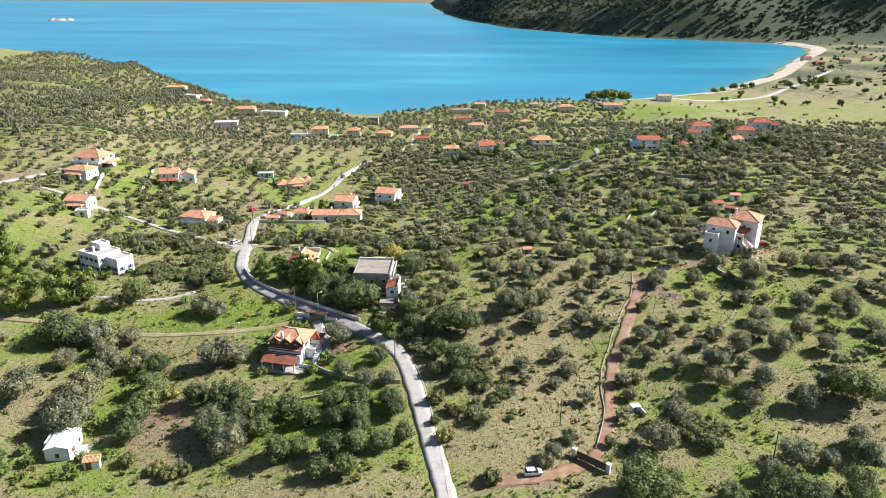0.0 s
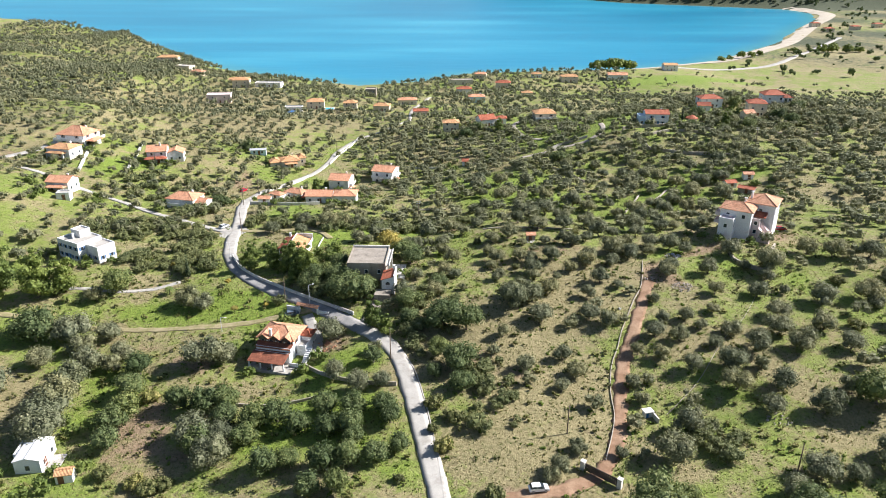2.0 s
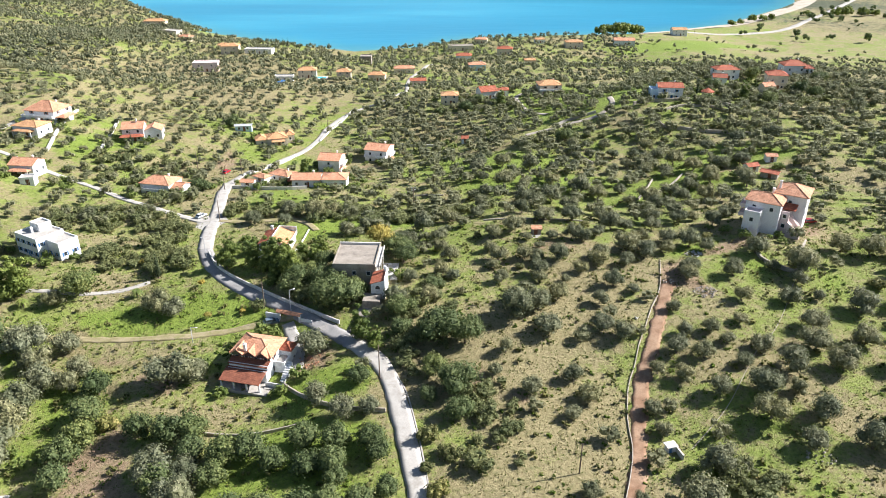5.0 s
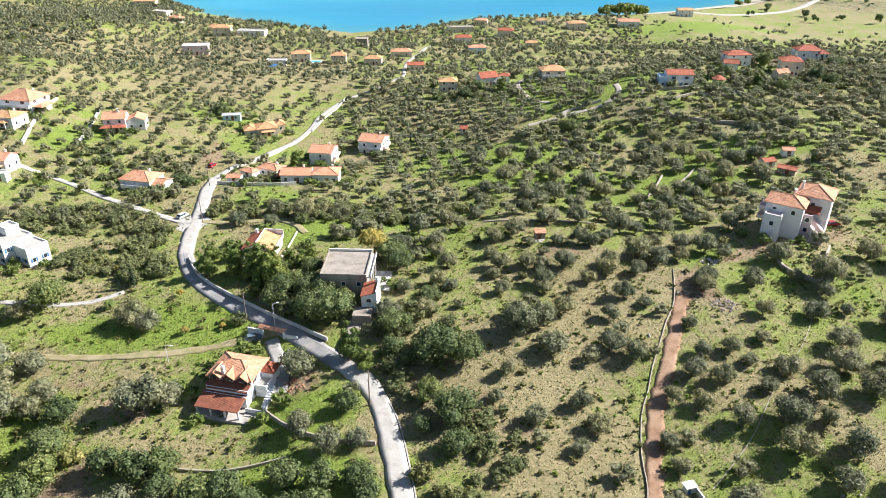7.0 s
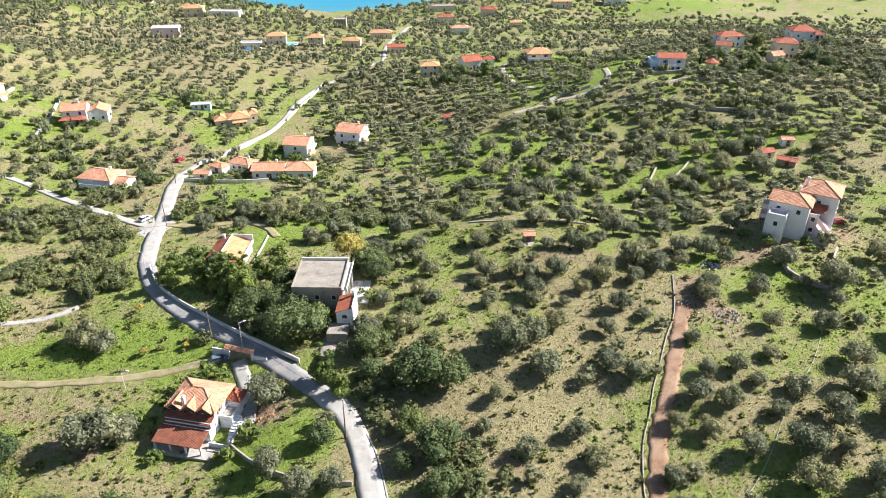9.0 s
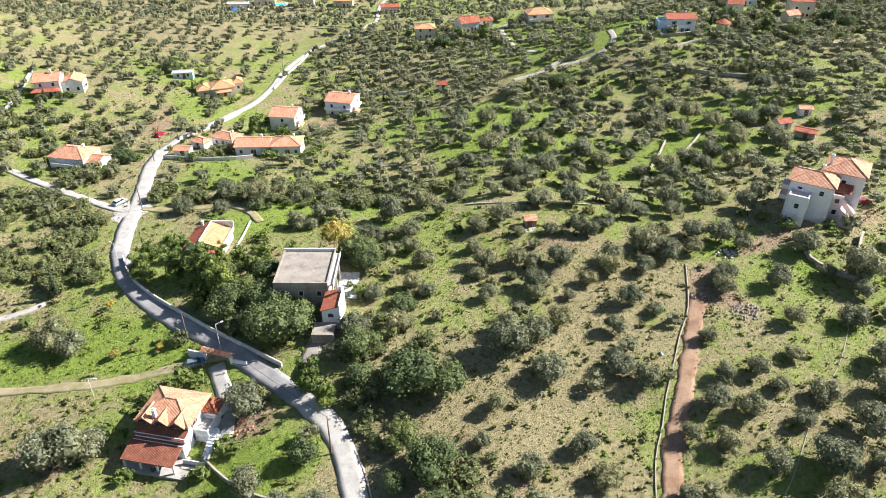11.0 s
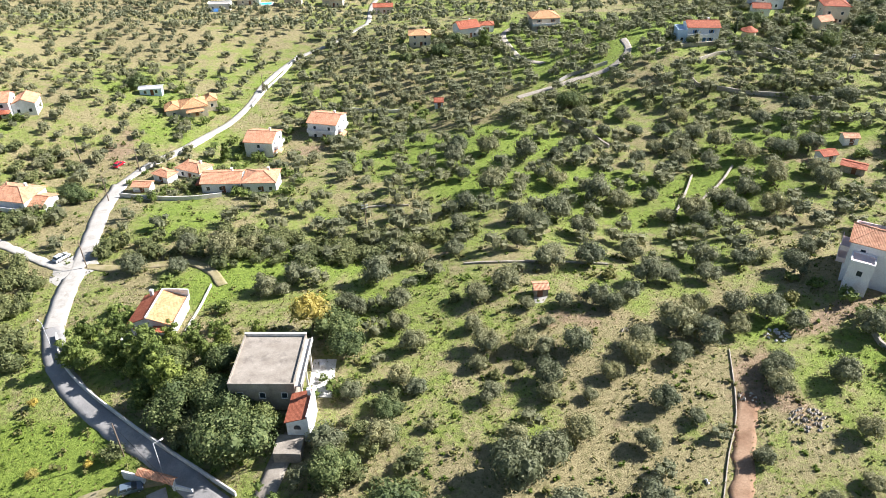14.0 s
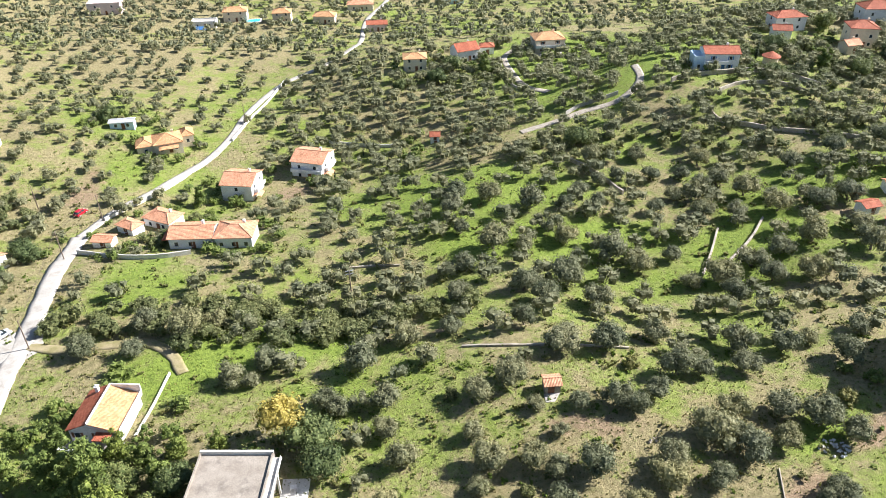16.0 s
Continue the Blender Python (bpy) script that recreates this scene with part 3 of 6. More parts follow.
def pane_and_frame(house, x, y, z, wide, tall, turn, shutter=None):
    """A window set on a wall at a local place: frame, sill, pane and, where there are any, shutters."""
    g = Geo()
    w, t = wide / 2, 0.07
    g.box(-w - t, -w, -0.06, 0.05, -t, tall + t).box(w, w + t, -0.06, 0.05, -t, tall + t)
    g.box(-w, w, -0.06, 0.05, tall, tall + t).box(-w - t - 0.05, w + t + 0.05, -0.12, 0.05, -t - 0.02, 0)
    win = part("window", g, WHITE, house, at=pose(x, y, z, 0, 0, turn))
    part("pane", Geo().box(-w, w, -0.02, 0.04, 0, tall), GLASS, win, "dark window glass")
    if shutter:
        for a, b in ((-w * 1.9 - t, -w - t - 0.02), (w + t + 0.02, w * 1.9 + t)):
            part("shutter", Geo().box(a, b, -0.09, 0.02, 0, tall), shutter, win, "painted wooden shutter")
    return win


def hip_roof(x0, x1, y0, y1, z, rise, over=0.45):
    g = Geo()
    x0, x1, y0, y1 = x0 - over, x1 + over, y0 - over, y1 + over
    w, d = x1 - x0, y1 - y0
    if w >= d:
        r = [(x0 + d / 2 * 0.95, (y0 + y1) / 2, z + rise), (x1 - d / 2 * 0.95, (y0 + y1) / 2, z + rise)]
        up = [(0, 1, 5, 4), (1, 2, 5), (2, 3, 4, 5), (3, 0, 4)]
    else:
        r = [((x0 + x1) / 2, y0 + w / 2 * 0.95, z + rise), ((x0 + x1) / 2, y1 - w / 2 * 0.95, z + rise)]
        up = [(0, 1, 4), (1, 2, 5, 4), (2, 3, 5), (3, 0, 4, 5)]
    base = [(x0, y0, z), (x1, y0, z), (x1, y1, z), (x0, y1, z)]
    low = [(a, b, c - 0.16) for a, b, c in base]
    g.put(base + r + low, up + [(9, 8, 7, 6), (6, 7, 1, 0), (7, 8, 2, 1), (8, 9, 3, 2), (9, 6, 0, 3)])
    caps = [(base[0], r[0]), (base[3], r[0] if w >= d else r[1]), (base[1], r[1] if w >= d else r[0]), (base[2], r[1]), (r[0], r[1])]
    return g, caps


def gable_roof(x0, x1, y0, y1, z, rise, over=0.4, axis="x"):
    g = Geo()
    thick = 0.16
    if axis == "x":
        x0, x1 = x0 - over, x1 + over
        m, drop = (y0 + y1) / 2, rise * over / ((y1 - y0) / 2)
        sec = [(y0 - over, z - drop), (m, z + rise), (y1 + over, z - drop)]
        pts = [(x, a, b) for x in (x0, x1) for a, b in sec] + [(x, a, b - thick) for x in (x0, x1) for a, b in sec]
        caps = [((x0, m, z + rise), (x1, m, z + rise))]
    else:
        y0, y1 = y0 - over, y1 + over
        m, drop = (x0 + x1) / 2, rise * over / ((x1 - x0) / 2)
        sec = [(x1 + over, z - drop), (m, z + rise), (x0 - over, z - drop)]
        pts = [(a, y, b) for y in (y0, y1) for a, b in sec] + [(a, y, b - thick) for y in (y0, y1) for a, b in sec]
        caps = [((m, y0, z + rise), (m, y1, z + rise))]
    faces = [(0, 3, 4, 1), (1, 4, 5, 2), (6, 7, 10, 9), (7, 8, 11, 10), (0, 6, 9, 3), (2, 5, 11, 8), (0, 1, 7, 6), (1, 2, 8, 7), (3, 9, 10, 4), (4, 10, 11, 5)]
    g.put(pts, faces)
    return g, caps


def ridge_caps(caps, r=0.13):
    """Rounded cap tiles along ridges and hips."""
    g = Geo()
    for a, b in caps:
        a, b = np.array(a), np.array(b)
        d = (b - a) / np.linalg.norm(b - a)
        s = np.cross(d, (0, 0, 1))
        s /= np.linalg.norm(s)
        u = np.cross(s, d)
        ring = [(-1.2, -0.3), (-0.7, 0.7), (0, 1), (0.7, 0.7), (1.2, -0.3)]
        g.put([p + s * i * r + u * j * r for p in (a, b) for i, j in ring], [(k, k + 1, k + 6, k + 5) for k in range(4)])
    return g


def block(house, x0, x1, y0, y1, z, h, wall, roof, tile, rise, windows=(), storeys=2, shutter=None, axis="x", over=0.4, sunk=2.0, first=0.9, high=3.0):
    """One body of a house: walls, roof with caps, and windows as (side, count)."""
    g = Geo()
    g.box(x0, x1, y0, y1, z - sunk, z + h)
    if roof == "gable":
        m = ((x0 + x1) / 2, (y0 + y1) / 2)
        if axis == "x":
            g.put([(x0, y0, z + h), (x0, y1, z + h), (x0, m[1], z + h + rise), (x1, y0, z + h), (x1, y1, z + h), (x1, m[1], z + h + rise)], [(1, 0, 2), (3, 4, 5)])
        else:
            g.put([(x0, y0, z + h), (x1, y0, z + h), (m[0], y0, z + h + rise), (x0, y1, z + h), (x1, y1, z + h), (m[0], y1, z + h + rise)], [(0, 1, 2), (4, 3, 5)])
    if roof == "flat":
        t = 0.25
        for a, b, c, d in ((x0, x1, y0, y0 + t), (x0, x1, y1 - t, y1), (x0, x0 + t, y0 + t, y1 - t), (x1 - t, x1, y0 + t, y1 - t)):
            g.box(a, b, c, d, z + h, z + h + 0.45)
    part("wall", g, wall, house)
    if roof in ("hip", "gable"):
        rg, caps = hip_roof(x0, x1, y0, y1, z + h + 0.16, rise, over) if roof == "hip" else gable_roof(x0, x1, y0, y1, z + h + 0.18, rise, over, axis)
        top = part("roof", rg, tile, house, "clay tile roof")
        part("ridge_cap", ridge_caps(caps), tile, top)
    elif tile is not None:
        part("roof", Geo().box(x0 + 0.25, x1 - 0.25, y0 + 0.25, y1 - 0.25, z + h, z + h + 0.06), tile, house, "flat concrete roof deck")
    for side, count in windows:
        for s in range(storeys):
            zz = z + first + high * s
            if zz + 1.3 > z + h:
                continue
            for k in range(count):
                u = (k + 0.5) / count
                if side == "s":
                    pane_and_frame(house, x0 + (x1 - x0) * u, y0, zz, 0.95, 1.2, 0, shutter)
                elif side == "n":
                    pane_and_frame(house, x0 + (x1 - x0) * u, y1, zz, 0.95, 1.2, 180, shutter)
                elif side == "e":
                    pane_and_frame(house, x1, y0 + (y1 - y0) * u, zz, 0.95, 1.2, 90, shutter)
                else:
                    pane_and_frame(house, x0, y0 + (y1 - y0) * u, zz, 0.95, 1.2, -90, shutter)


def chimney(house, x, y, z, tall=1.4, material=None):
    g = Geo().box(x - 0.3, x + 0.3, y - 0.3, y + 0.3, z - 1.2, z + tall).box(x - 0.4, x + 0.4, y - 0.4, y + 0.4, z + tall, z + tall + 0.12)
    g.box(x - 0.25, x + 0.25, y - 0.25, y + 0.25, z + tall + 0.12, z + tall + 0.3, 0.1)
    part("chimney", g, material or WHITE, house, "rendered chimney with a cap")


def door(house, x, y, z, turn, material=None):
    g = Geo().box(-0.5, 0.5, -0.05, 0.05, 0, 2.1).box(-0.58, -0.5, -0.08, 0.05, 0, 2.18).box(0.5, 0.58, -0.08, 0.05, 0, 2.18).box(-0.5, 0.5, -0.08, 0.05, 2.1, 2.18)
    part("door", g, material or BROWN, house, "painted wooden door", at=pose(x, y, z, 0, 0, turn))


def balcony(house, x0, x1, y0, y1, z, material=None):
    part("balcony", Geo().box(x0, x1, y0, y1, z - 0.18, z), material or WHITE, house)
    g = Geo()
    for a, b, c, d in ((x0, x1, y0, y0 + 0.12), (x0, x0 + 0.12, y0 + 0.12, y1), (x1 - 0.12, x1, y0 + 0.12, y1)):
        g.box(a, b, c, d, z, z + 0.95)
    part("parapet", g, material or WHITE, house)


def simple_house(x, y, w, d, h, turn, roof, wall, tile, label, rise=1.6, storeys=2, windows=(("s", 2), ("e", 2), ("w", 1)), shutter=None, stack=True, porch=None, z=None, name="house", axis="x", terrace=False):
    z = ground(x, y) if z is None else z
    ho = thing(name, x, y, z, turn, label, "house", "houses of the village")
    block(ho, -w / 2, w / 2, -d / 2, d / 2, 0, h, wall, roof, tile, rise, windows, storeys, shutter, axis)
    if stack:
        chimney(ho, w * 0.22, d * 0.18, h + rise * 0.6, 1.1, wall)
    door(ho, w * 0.06, -d / 2, 0.05, 0, shutter)
    if porch:
        pw, pd = porch
        g, caps = hip_roof(-pw / 2, pw / 2, -d / 2 - pd, -d / 2 + 0.4, 2.6, 0.7, 0.2)
        part("porch_roof", g, tile, ho, "tiled porch roof")
        for px in (-pw / 2 + 0.15, pw / 2 - 0.15):
            part("post", Geo().box(px - 0.13, px + 0.13, -d / 2 - pd + 0.1, -d / 2 - pd + 0.36, -1.5, 2.6), wall, ho)
    if terrace:
        part("terrace", Geo().box(-w / 2 - 1.5, w / 2 + 2, -d / 2 - 3.5, -d / 2, -2.0, -0.15), CONCRETE, ho, "pale paved terrace")
        balcony(ho, -w / 2, w / 2, -d / 2 - 1.5, -d / 2, 3.0, wall)
    return ho



# two-storey houses below the lane
H = simple_house
ho = H(-49, 346.5, 9.6, 10.5, 5.9, -8, "gable", WHITE, ORANGE, "white two-storey house with an orange tile roof and side stairs", 1.7, windows=(("s", 1), ("e", 2)), z=-8.6)
balcony(ho, 4.8, 6.2, -3.5, 3.5, 3.0)
g, caps = gable_roof(4.8, 7.2, -4.8, -1.5, 2.4, 0.6, 0.2, "y")
part("porch_roof", g, ORANGE_Y, ho, "small tiled porch roof")
ho = H(-28.8, 361, 10.6, 10.8, 6.2, -15, "gable", WHITE, ORANGE, "white two-storey house with orange tiles beside a yard", 1.7, windows=(("s", 2), ("e", 2)), z=-8.9)
balcony(ho, -5.3, 5.3, -6.6, -5.4, 3.1)
balcony(ho, 5.3, 6.6, -3.5, 3.5, 3.1)
g, caps = gable_roof(5.3, 7.8, -5, -1.5, 2.4, 0.6, 0.2, "y")
part("porch_roof", g, ORANGE_Y, ho, "small tiled porch roof")

# low row beside the lane
ho = H(-53, 308.5, 11, 8, 3.2, 0, "gable", WHITE, ORANGE, "low white house with a broad orange tile roof", 1.4, 1, z=-1.3, windows=(("s", 3), ("e", 2)))
g, caps = hip_roof(-7, -5.2, -3, 3, 2.5, 0.8)
part("side_roof", g, RED, ho, "lower red tile lean-to roof")
H(-41.8, 308, 9.5, 8, 3.4, 0, "hip", WHITE, ORANGE, "low white house with orange and sand tiles", 1.6, 1, z=-1.3, windows=(("s", 3),))
H(-66, 323, 9, 6, 3.0, -25, "hip", WHITE, ORANGE, "small white cottage with orange tiles by the lane", 1.2, 1, windows=(("s", 2),))
H(-77, 309, 5, 3.5, 2.2, -5, "gable", WHITE, ORANGE, "tiny garden outbuilding with orange tiles", 0.6, 1, windows=(("s", 1),), stack=False)
H(-73.5, 318, 6, 4, 2.4, -30, "hip", WHITE, ORANGE, "small tiled outbuilding by the lane", 0.8, 1, windows=(("s", 1),), stack=False)

# hillside houses
ho = H(-79.5, 374, 9, 9, 3.4, 20, "hip", CREAM, SANDY, "cream bungalow with sandy hip roofs", 1.7, 1, windows=(("s", 2), ("w", 2)))
block(ho, -10, -4.5, -3.5, 4.5, 0, 3.0, CREAM, "hip", SANDY_Y, 1.3, (("s", 1), ("w", 2)), 1)
block(ho, 4.5, 8.5, 0, 6, 0, 3.2, CREAM, "hip", SANDY, 1.4, (("s", 1),), 1)
g, caps = hip_roof(-3, 3, -7, -4.4, 2.6, 0.5, 0.2)
part("porch_roof", g, SANDY, ho, "sandy tile porch roof")
ho = H(-106.5, 296, 12, 9, 4.6, -13, "hip", WHITE, ORANGE, "white house with a wide orange hip roof among shrubs", 1.9, 2, shutter=BROWN)
block(ho, 5.4, 10, -3.5, 3.5, 0, 3.2, WHITE, "gable", ORANGE, 1.2, (("s", 1),), 1)
balcony(ho, -4.5, 4.5, -6, -4.5, 2.4)
ho = H(-140, 357, 9, 9, 5.8, 12, "gable", WHITE, ORANGE, "white split-level house with orange roofs and a tall chimney", 2.0, 2, axis="x", stack=False)
chimney(ho, 1.5, -0.5, 7.2, 1.8)
block(ho, 4.5, 12, -2.5, 5.5, 0, 4.0, WHITE, "gable", ORANGE_Y, 1.6, (("s", 2), ("e", 2)), 1, axis="y")
g, caps = hip_roof(-5.5, 4.5, -7.5, -4.4, 2.8, 0.9, 0.2)
part("porch_roof", g, RED, ho, "red tile veranda roof")
ho = H(-179, 360, 15, 12, 5.2, -12, "hip", WHITE, ORANGE, "large white villa with an orange pyramid roof", 3.4, 2, shutter=BROWN)
balcony(ho, -8, 8, -8, -6, 2.9)
g, caps = hip_roof(7.5, 12, -5, 3, 2.8, 1.0)
part("side_roof", g, ORANGE, ho, "orange tile side roof")
H(-177, 341, 12, 9, 4.0, -12, "hip", WHITE, SANDY, "white house with a pale orange roof below the villa", 1.6, 1, porch=(9, 2.5))
H(-157.5, 298.5, 9.5, 8, 4.2, -5, "gable", WHITE, ORANGE, "white hillside cottage with an orange gable roof", 1.6, 1, stack=True, porch=(8, 2.5))
H(-152, 288, 5, 4, 2.6, 10, "flat", WHITE, CONCRETE, "small white garden store", 0.3, 1, windows=(("s", 1),), stack=False)
ho = H(-121, 236, 10.5, 9, 6.2, -30, "flat", WHITE, CONCRETE, "white cubic two-storey house with blue shutters", 0.2, 2, windows=(("s", 4), ("w", 3), ("e", 3)), shutter=BLUEP, z=4.2, stack=False)
block(ho, 4.5, 11, -1.5, 5, 0, 5.0, WHITE, "flat", CONCRETE, 0, (("s", 2), ("e", 2)), 2, BLUEP)
block(ho, -4, 0.5, 0, 4, 6.2, 2.0, WHITE, "flat", CONCRETE, 0, (("s", 1),), 1, sunk=0)
chimney(ho, -1.0, -1.5, 6.5, 1.4)

# whitewashed farm house and its store in the near field
ho = thing("farm_house", -88.4, 141.3, ground(-88.4, 141.3), 6, "small whitewashed farm house with a white roof", "house", "houses of the village")
block(ho, -3.0, 2.4, -4, 4, 0, 3.2, WHITE, "gable", WHITE, 0.7, (("s", 1), ("e", 2)), 1, axis="y", over=0.15)
block(ho, -4.2, -3.0, -1, 4, 0, 2.6, WHITE, "flat", WHITE, 0, (), 1)
part("terrace", Geo().box(2.4, 5.5, -4, 2, -1.0, 0.1), CONCRETE, ho, "pale cement yard")
door(ho, 2.4, -1.5, 0.1, 90)
ho = thing("farm_store", -79.2, 135.3, ground(-79.2, 135.3), 12, "small white store with a pale tile roof", "shed")
block(ho, -1.7, 1.7, -1.3, 1.3, 0, 2.1, WHITE, "gable", SANDY, 0.5, (("e", 1),), 1, over=0.2)
door(ho, -0.6, -1.3, 0, 0)

# house with three tiled tiers by the bend
FZ = -0.6
ho = thing("terraced_house", -42.6, 183.2, FZ, -13, "white house with three tiers of terracotta roofs and outside stairs", "house", "houses of the village")
block(ho, -5.2, 4.6, -3.8, 4.2, 0, 5.4, WHITE, "hip", ORANGE, 2.0, (("s", 4), ("w", 2), ("e", 2)), 2, BROWN, over=0.5, first=0.9, high=3.0)
for x in (-3.6, -0.4, 2.8):
    g, caps = gable_roof(x - 1.5, x + 1.5, -4.5, -0.6, 5.7, 1.1, 0.15, "y")
    part("dormer_roof", g, ORANGE_Y, ho, "terracotta dormer gable")
    part("dormer_window", Geo().put([(x + u, y, z) for y in (-4.34, -4.1) for u, z in ((-1.3, 5.2), (1.3, 5.2), (1.3, 5.66), (0, 6.58), (-1.3, 5.66))], [(0, 1, 2, 3, 4), (9, 8, 7, 6, 5), (0, 4, 9, 5), (1, 6, 7, 2), (2, 7, 8, 3), (3, 8, 9, 4), (0, 5, 6, 1)]), GLASS, ho, "dark glazed dormer gable")
    part("dormer_wall", Geo().box(x - 1.4, x + 1.4, -4.3, -0.8, 5.2, 5.65), WHITE, ho)
    part("ridge_cap", ridge_caps(caps), ORANGE_Y, ho)
chimney(ho, -1.9, -3.2, 6.2, 1.5)
balcony(ho, -5.2, 4.6, -5.6, -3.8, 3.0)


def lean_to(house, x0, x1, y_low, y_high, z_low, z_high, tile, label):
    t = 0.16
    g = Geo().put([(x0, y_low, z_low), (x1, y_low, z_low), (x1, y_high, z_high), (x0, y_high, z_high), (x0, y_low, z_low - t), (x1, y_low, z_low - t), (x1, y_high, z_high - t), (x0, y_high, z_high - t)],
                  [(0, 1, 2, 3), (7, 6, 5, 4), (0, 4, 5, 1), (1, 5, 6, 2), (2, 6, 7, 3), (3, 7, 4, 0)])
    return part("lean_to_roof", g, tile, house, label)


lean_to(ho, -5.4, 4.6, -5.9, -3.7, 3.75, 4.5, RUST, "red tile canopy over the balcony")
lean_to(ho, -5.7, 4.4, -10.2, -5.6, 1.9, 2.9, RUST, "broad red-brown tile veranda roof")
for x in (-5.4, -2.2, 1.0, 4.2):
    part("post", Geo().box(x - 0.16, x + 0.16, -9.9, -9.58, -2.5, 1.95), WHITE, ho)
part("terrace", Geo().box(-5.9, 6.2, -10.7, -3.8, -3.0, -0.25), CONCRETE, ho, "pale paved terrace")
part("lower_wall", Geo().box(-5.3, 4.4, -6.2, -3.8, -0.3, 2.8), WHITE, ho)
block(ho, 4.6, 7.4, -2.5, 1.2, 0, 3.0, WHITE, "flat", CONCRETE, 0, (), 1)
block(ho, 4.6, 7.4, 1.2, 4.4, 0, 4.4, WHITE, "hip", RED, 1.0, (("e", 1),), 1)
g = Geo()
for k in range(10):
    g.box(7.4 - 0.1, 8.6, -1.2 - 0.55 * k, -0.65 - 0.55 * k, -2.0, 2.6 - 0.28 * k)
part("stairs", g, WHITE, ho, "white outside stairs")
part("side_terrace", Geo().box(4.6, 9.6, -8.5, -2.5, -3.0, -0.1), CONCRETE, ho, "bright paved side terrace")
part("stair_wall", Geo().box(8.6, 8.8, -7.0, -0.6, -2.0, 1.4).box(4.6, 8.8, -7.4, -7.2, -2.0, 0.9), WHITE, ho)

# flat-roofed building and its red-tiled annexe
ho = thing("flat_house", -22.6, 218.2, 8.2, -2, "unfinished single-storey concrete house with a flat roof", "house", "houses of the village")
block(ho, -5.8, 5.8, -6.8, 6.6, 0, 3.9, BARE, "flat", BARE, 0, (("s", 3), ("e", 2)), 1, None, first=1.0)
part("ledge", Geo().box(5.8, 7.0, -6.5, 6.0, 3.3, 3.55), WALLW, ho, "projecting concrete ledge")
part("ledge_beam", Geo().box(6.85, 7.0, -6.5, 6.0, 3.55, 4.0), WALLW, ho)
for y in (-6.2, -1.5, 3.0):
    part("column", Geo().box(6.6, 6.9, y, y + 0.3, -1.5, 3.3), WALLW, ho)
part("rear_wall", Geo().box(-5.8, 5.8, 6.2, 6.6, 3.9, 4.6), WALLW, ho)
ho = thing("annexe", -15.7, 207.8, 7.7, -3, "small white annexe with a red tile roof and an arched window", "shed")
part("wall", Geo().box(-1.8, 1.8, -3.4, 3.2, -2, 2.6).put([(-1.8, -3.4, 2.6), (1.8, -3.4, 2.6), (1.8, -3.4, 3.7), (-1.8, 3.2, 2.6), (1.8, 3.2, 2.6), (1.8, 3.2, 3.7)], [(0, 1, 2), (4, 3, 5), (1, 4, 5, 2)]), WHITE, ho)
t = 0.15
part("roof", Geo().put([(-2.1, -3.5, 2.6), (1.7, -3.5, 3.75), (1.7, 3.3, 3.75), (-2.1, 3.3, 2.6), (-2.1, -3.5, 2.45), (1.7, -3.5, 3.6), (1.7, 3.3, 3.6), (-2.1, 3.3, 2.45)], [(0, 1, 2, 3), (7, 6, 5, 4), (0, 4, 5, 1), (2, 6, 7, 3), (3, 7, 4, 0)]), RED_Y, ho, "red tile roof on one slope")
part("gable_wall", Geo().box(1.7, 1.95, -3.5, 3.3, -2, 4.1), WHITE, ho)
chimney(ho, 1.3, 2.2, 3.9, 0.9)
arch = Geo().box(-0.6, 0.6, -3.46, -3.38, 1.0, 1.4)
arch.put([(0.6 * math.cos(a), -3.46, 1.4 + 0.6 * math.sin(a)) for a in np.linspace(0, math.pi, 9)], [tuple(range(9))])
part("arched_window", arch, GLASS, ho, "dark arched window")
part("ramp_slab", Geo().box(-3.5, 1.0, -7.5, -3.4, -2.5, -0.35), BARE, ho, "stained concrete slab")

# house with one red and one sandy roof slope
ho = thing("small_house", -49.9, 239.6, 4.3, -4, "white bungalow with one red and one sand-coloured roof slope", "house", "houses of the village")
part("wall", Geo().box(-4.4, 4.4, -4.6, 4.6, -2, 2.8).put([(-4.4, -4.6, 2.8), (4.4, -4.6, 2.8), (-0.6, -4.6, 4.4), (-4.4, 4.6, 2.8), (4.4, 4.6, 2.8), (-0.6, 4.6, 4.4)], [(0, 1, 2), (4, 3, 5)]), WHITE, ho)
part("roof_slope", Geo().put([(-4.9, -4.9, 2.7), (-0.6, -4.9, 4.55), (-0.6, 4.9, 4.55), (-4.9, 4.9, 2.7), (-4.9, -4.9, 2.55), (-0.6, -4.9, 4.4), (-0.6, 4.9, 4.4), (-4.9, 4.9, 2.55)], [(0, 1, 2, 3), (7, 6, 5, 4), (0, 4, 5, 1), (2, 6, 7, 3), (3, 7, 4, 0)]), RED_Y, ho, "dark red tile slope")
part("roof_slope", Geo().put([(-0.6, -4.9, 4.55), (4.9, -4.9, 2.7), (4.9, 4.9, 2.7), (-0.6, 4.9, 4.55), (-0.6, -4.9, 4.4), (4.9, -4.9, 2.55), (4.9, 4.9, 2.55), (-0.6, 4.9, 4.4)], [(0, 1, 2, 3), (7, 6, 5, 4), (0, 4, 5, 1), (2, 6, 7, 3), (1, 5, 6, 2)]), SANDY_Y, ho, "sand-coloured tile slope")
part("parapet", Geo().box(-0.72, -0.48, -4.9, 4.9, 4.4, 4.75).box(-0.6, 4.9, 4.7, 4.95, 2.7, 4.7).box(4.7, 4.95, -4.9, 4.7, 2.3, 3.2), WHITE, ho)
chimney(ho, -2.6, 3.8, 3.9, 1.0)
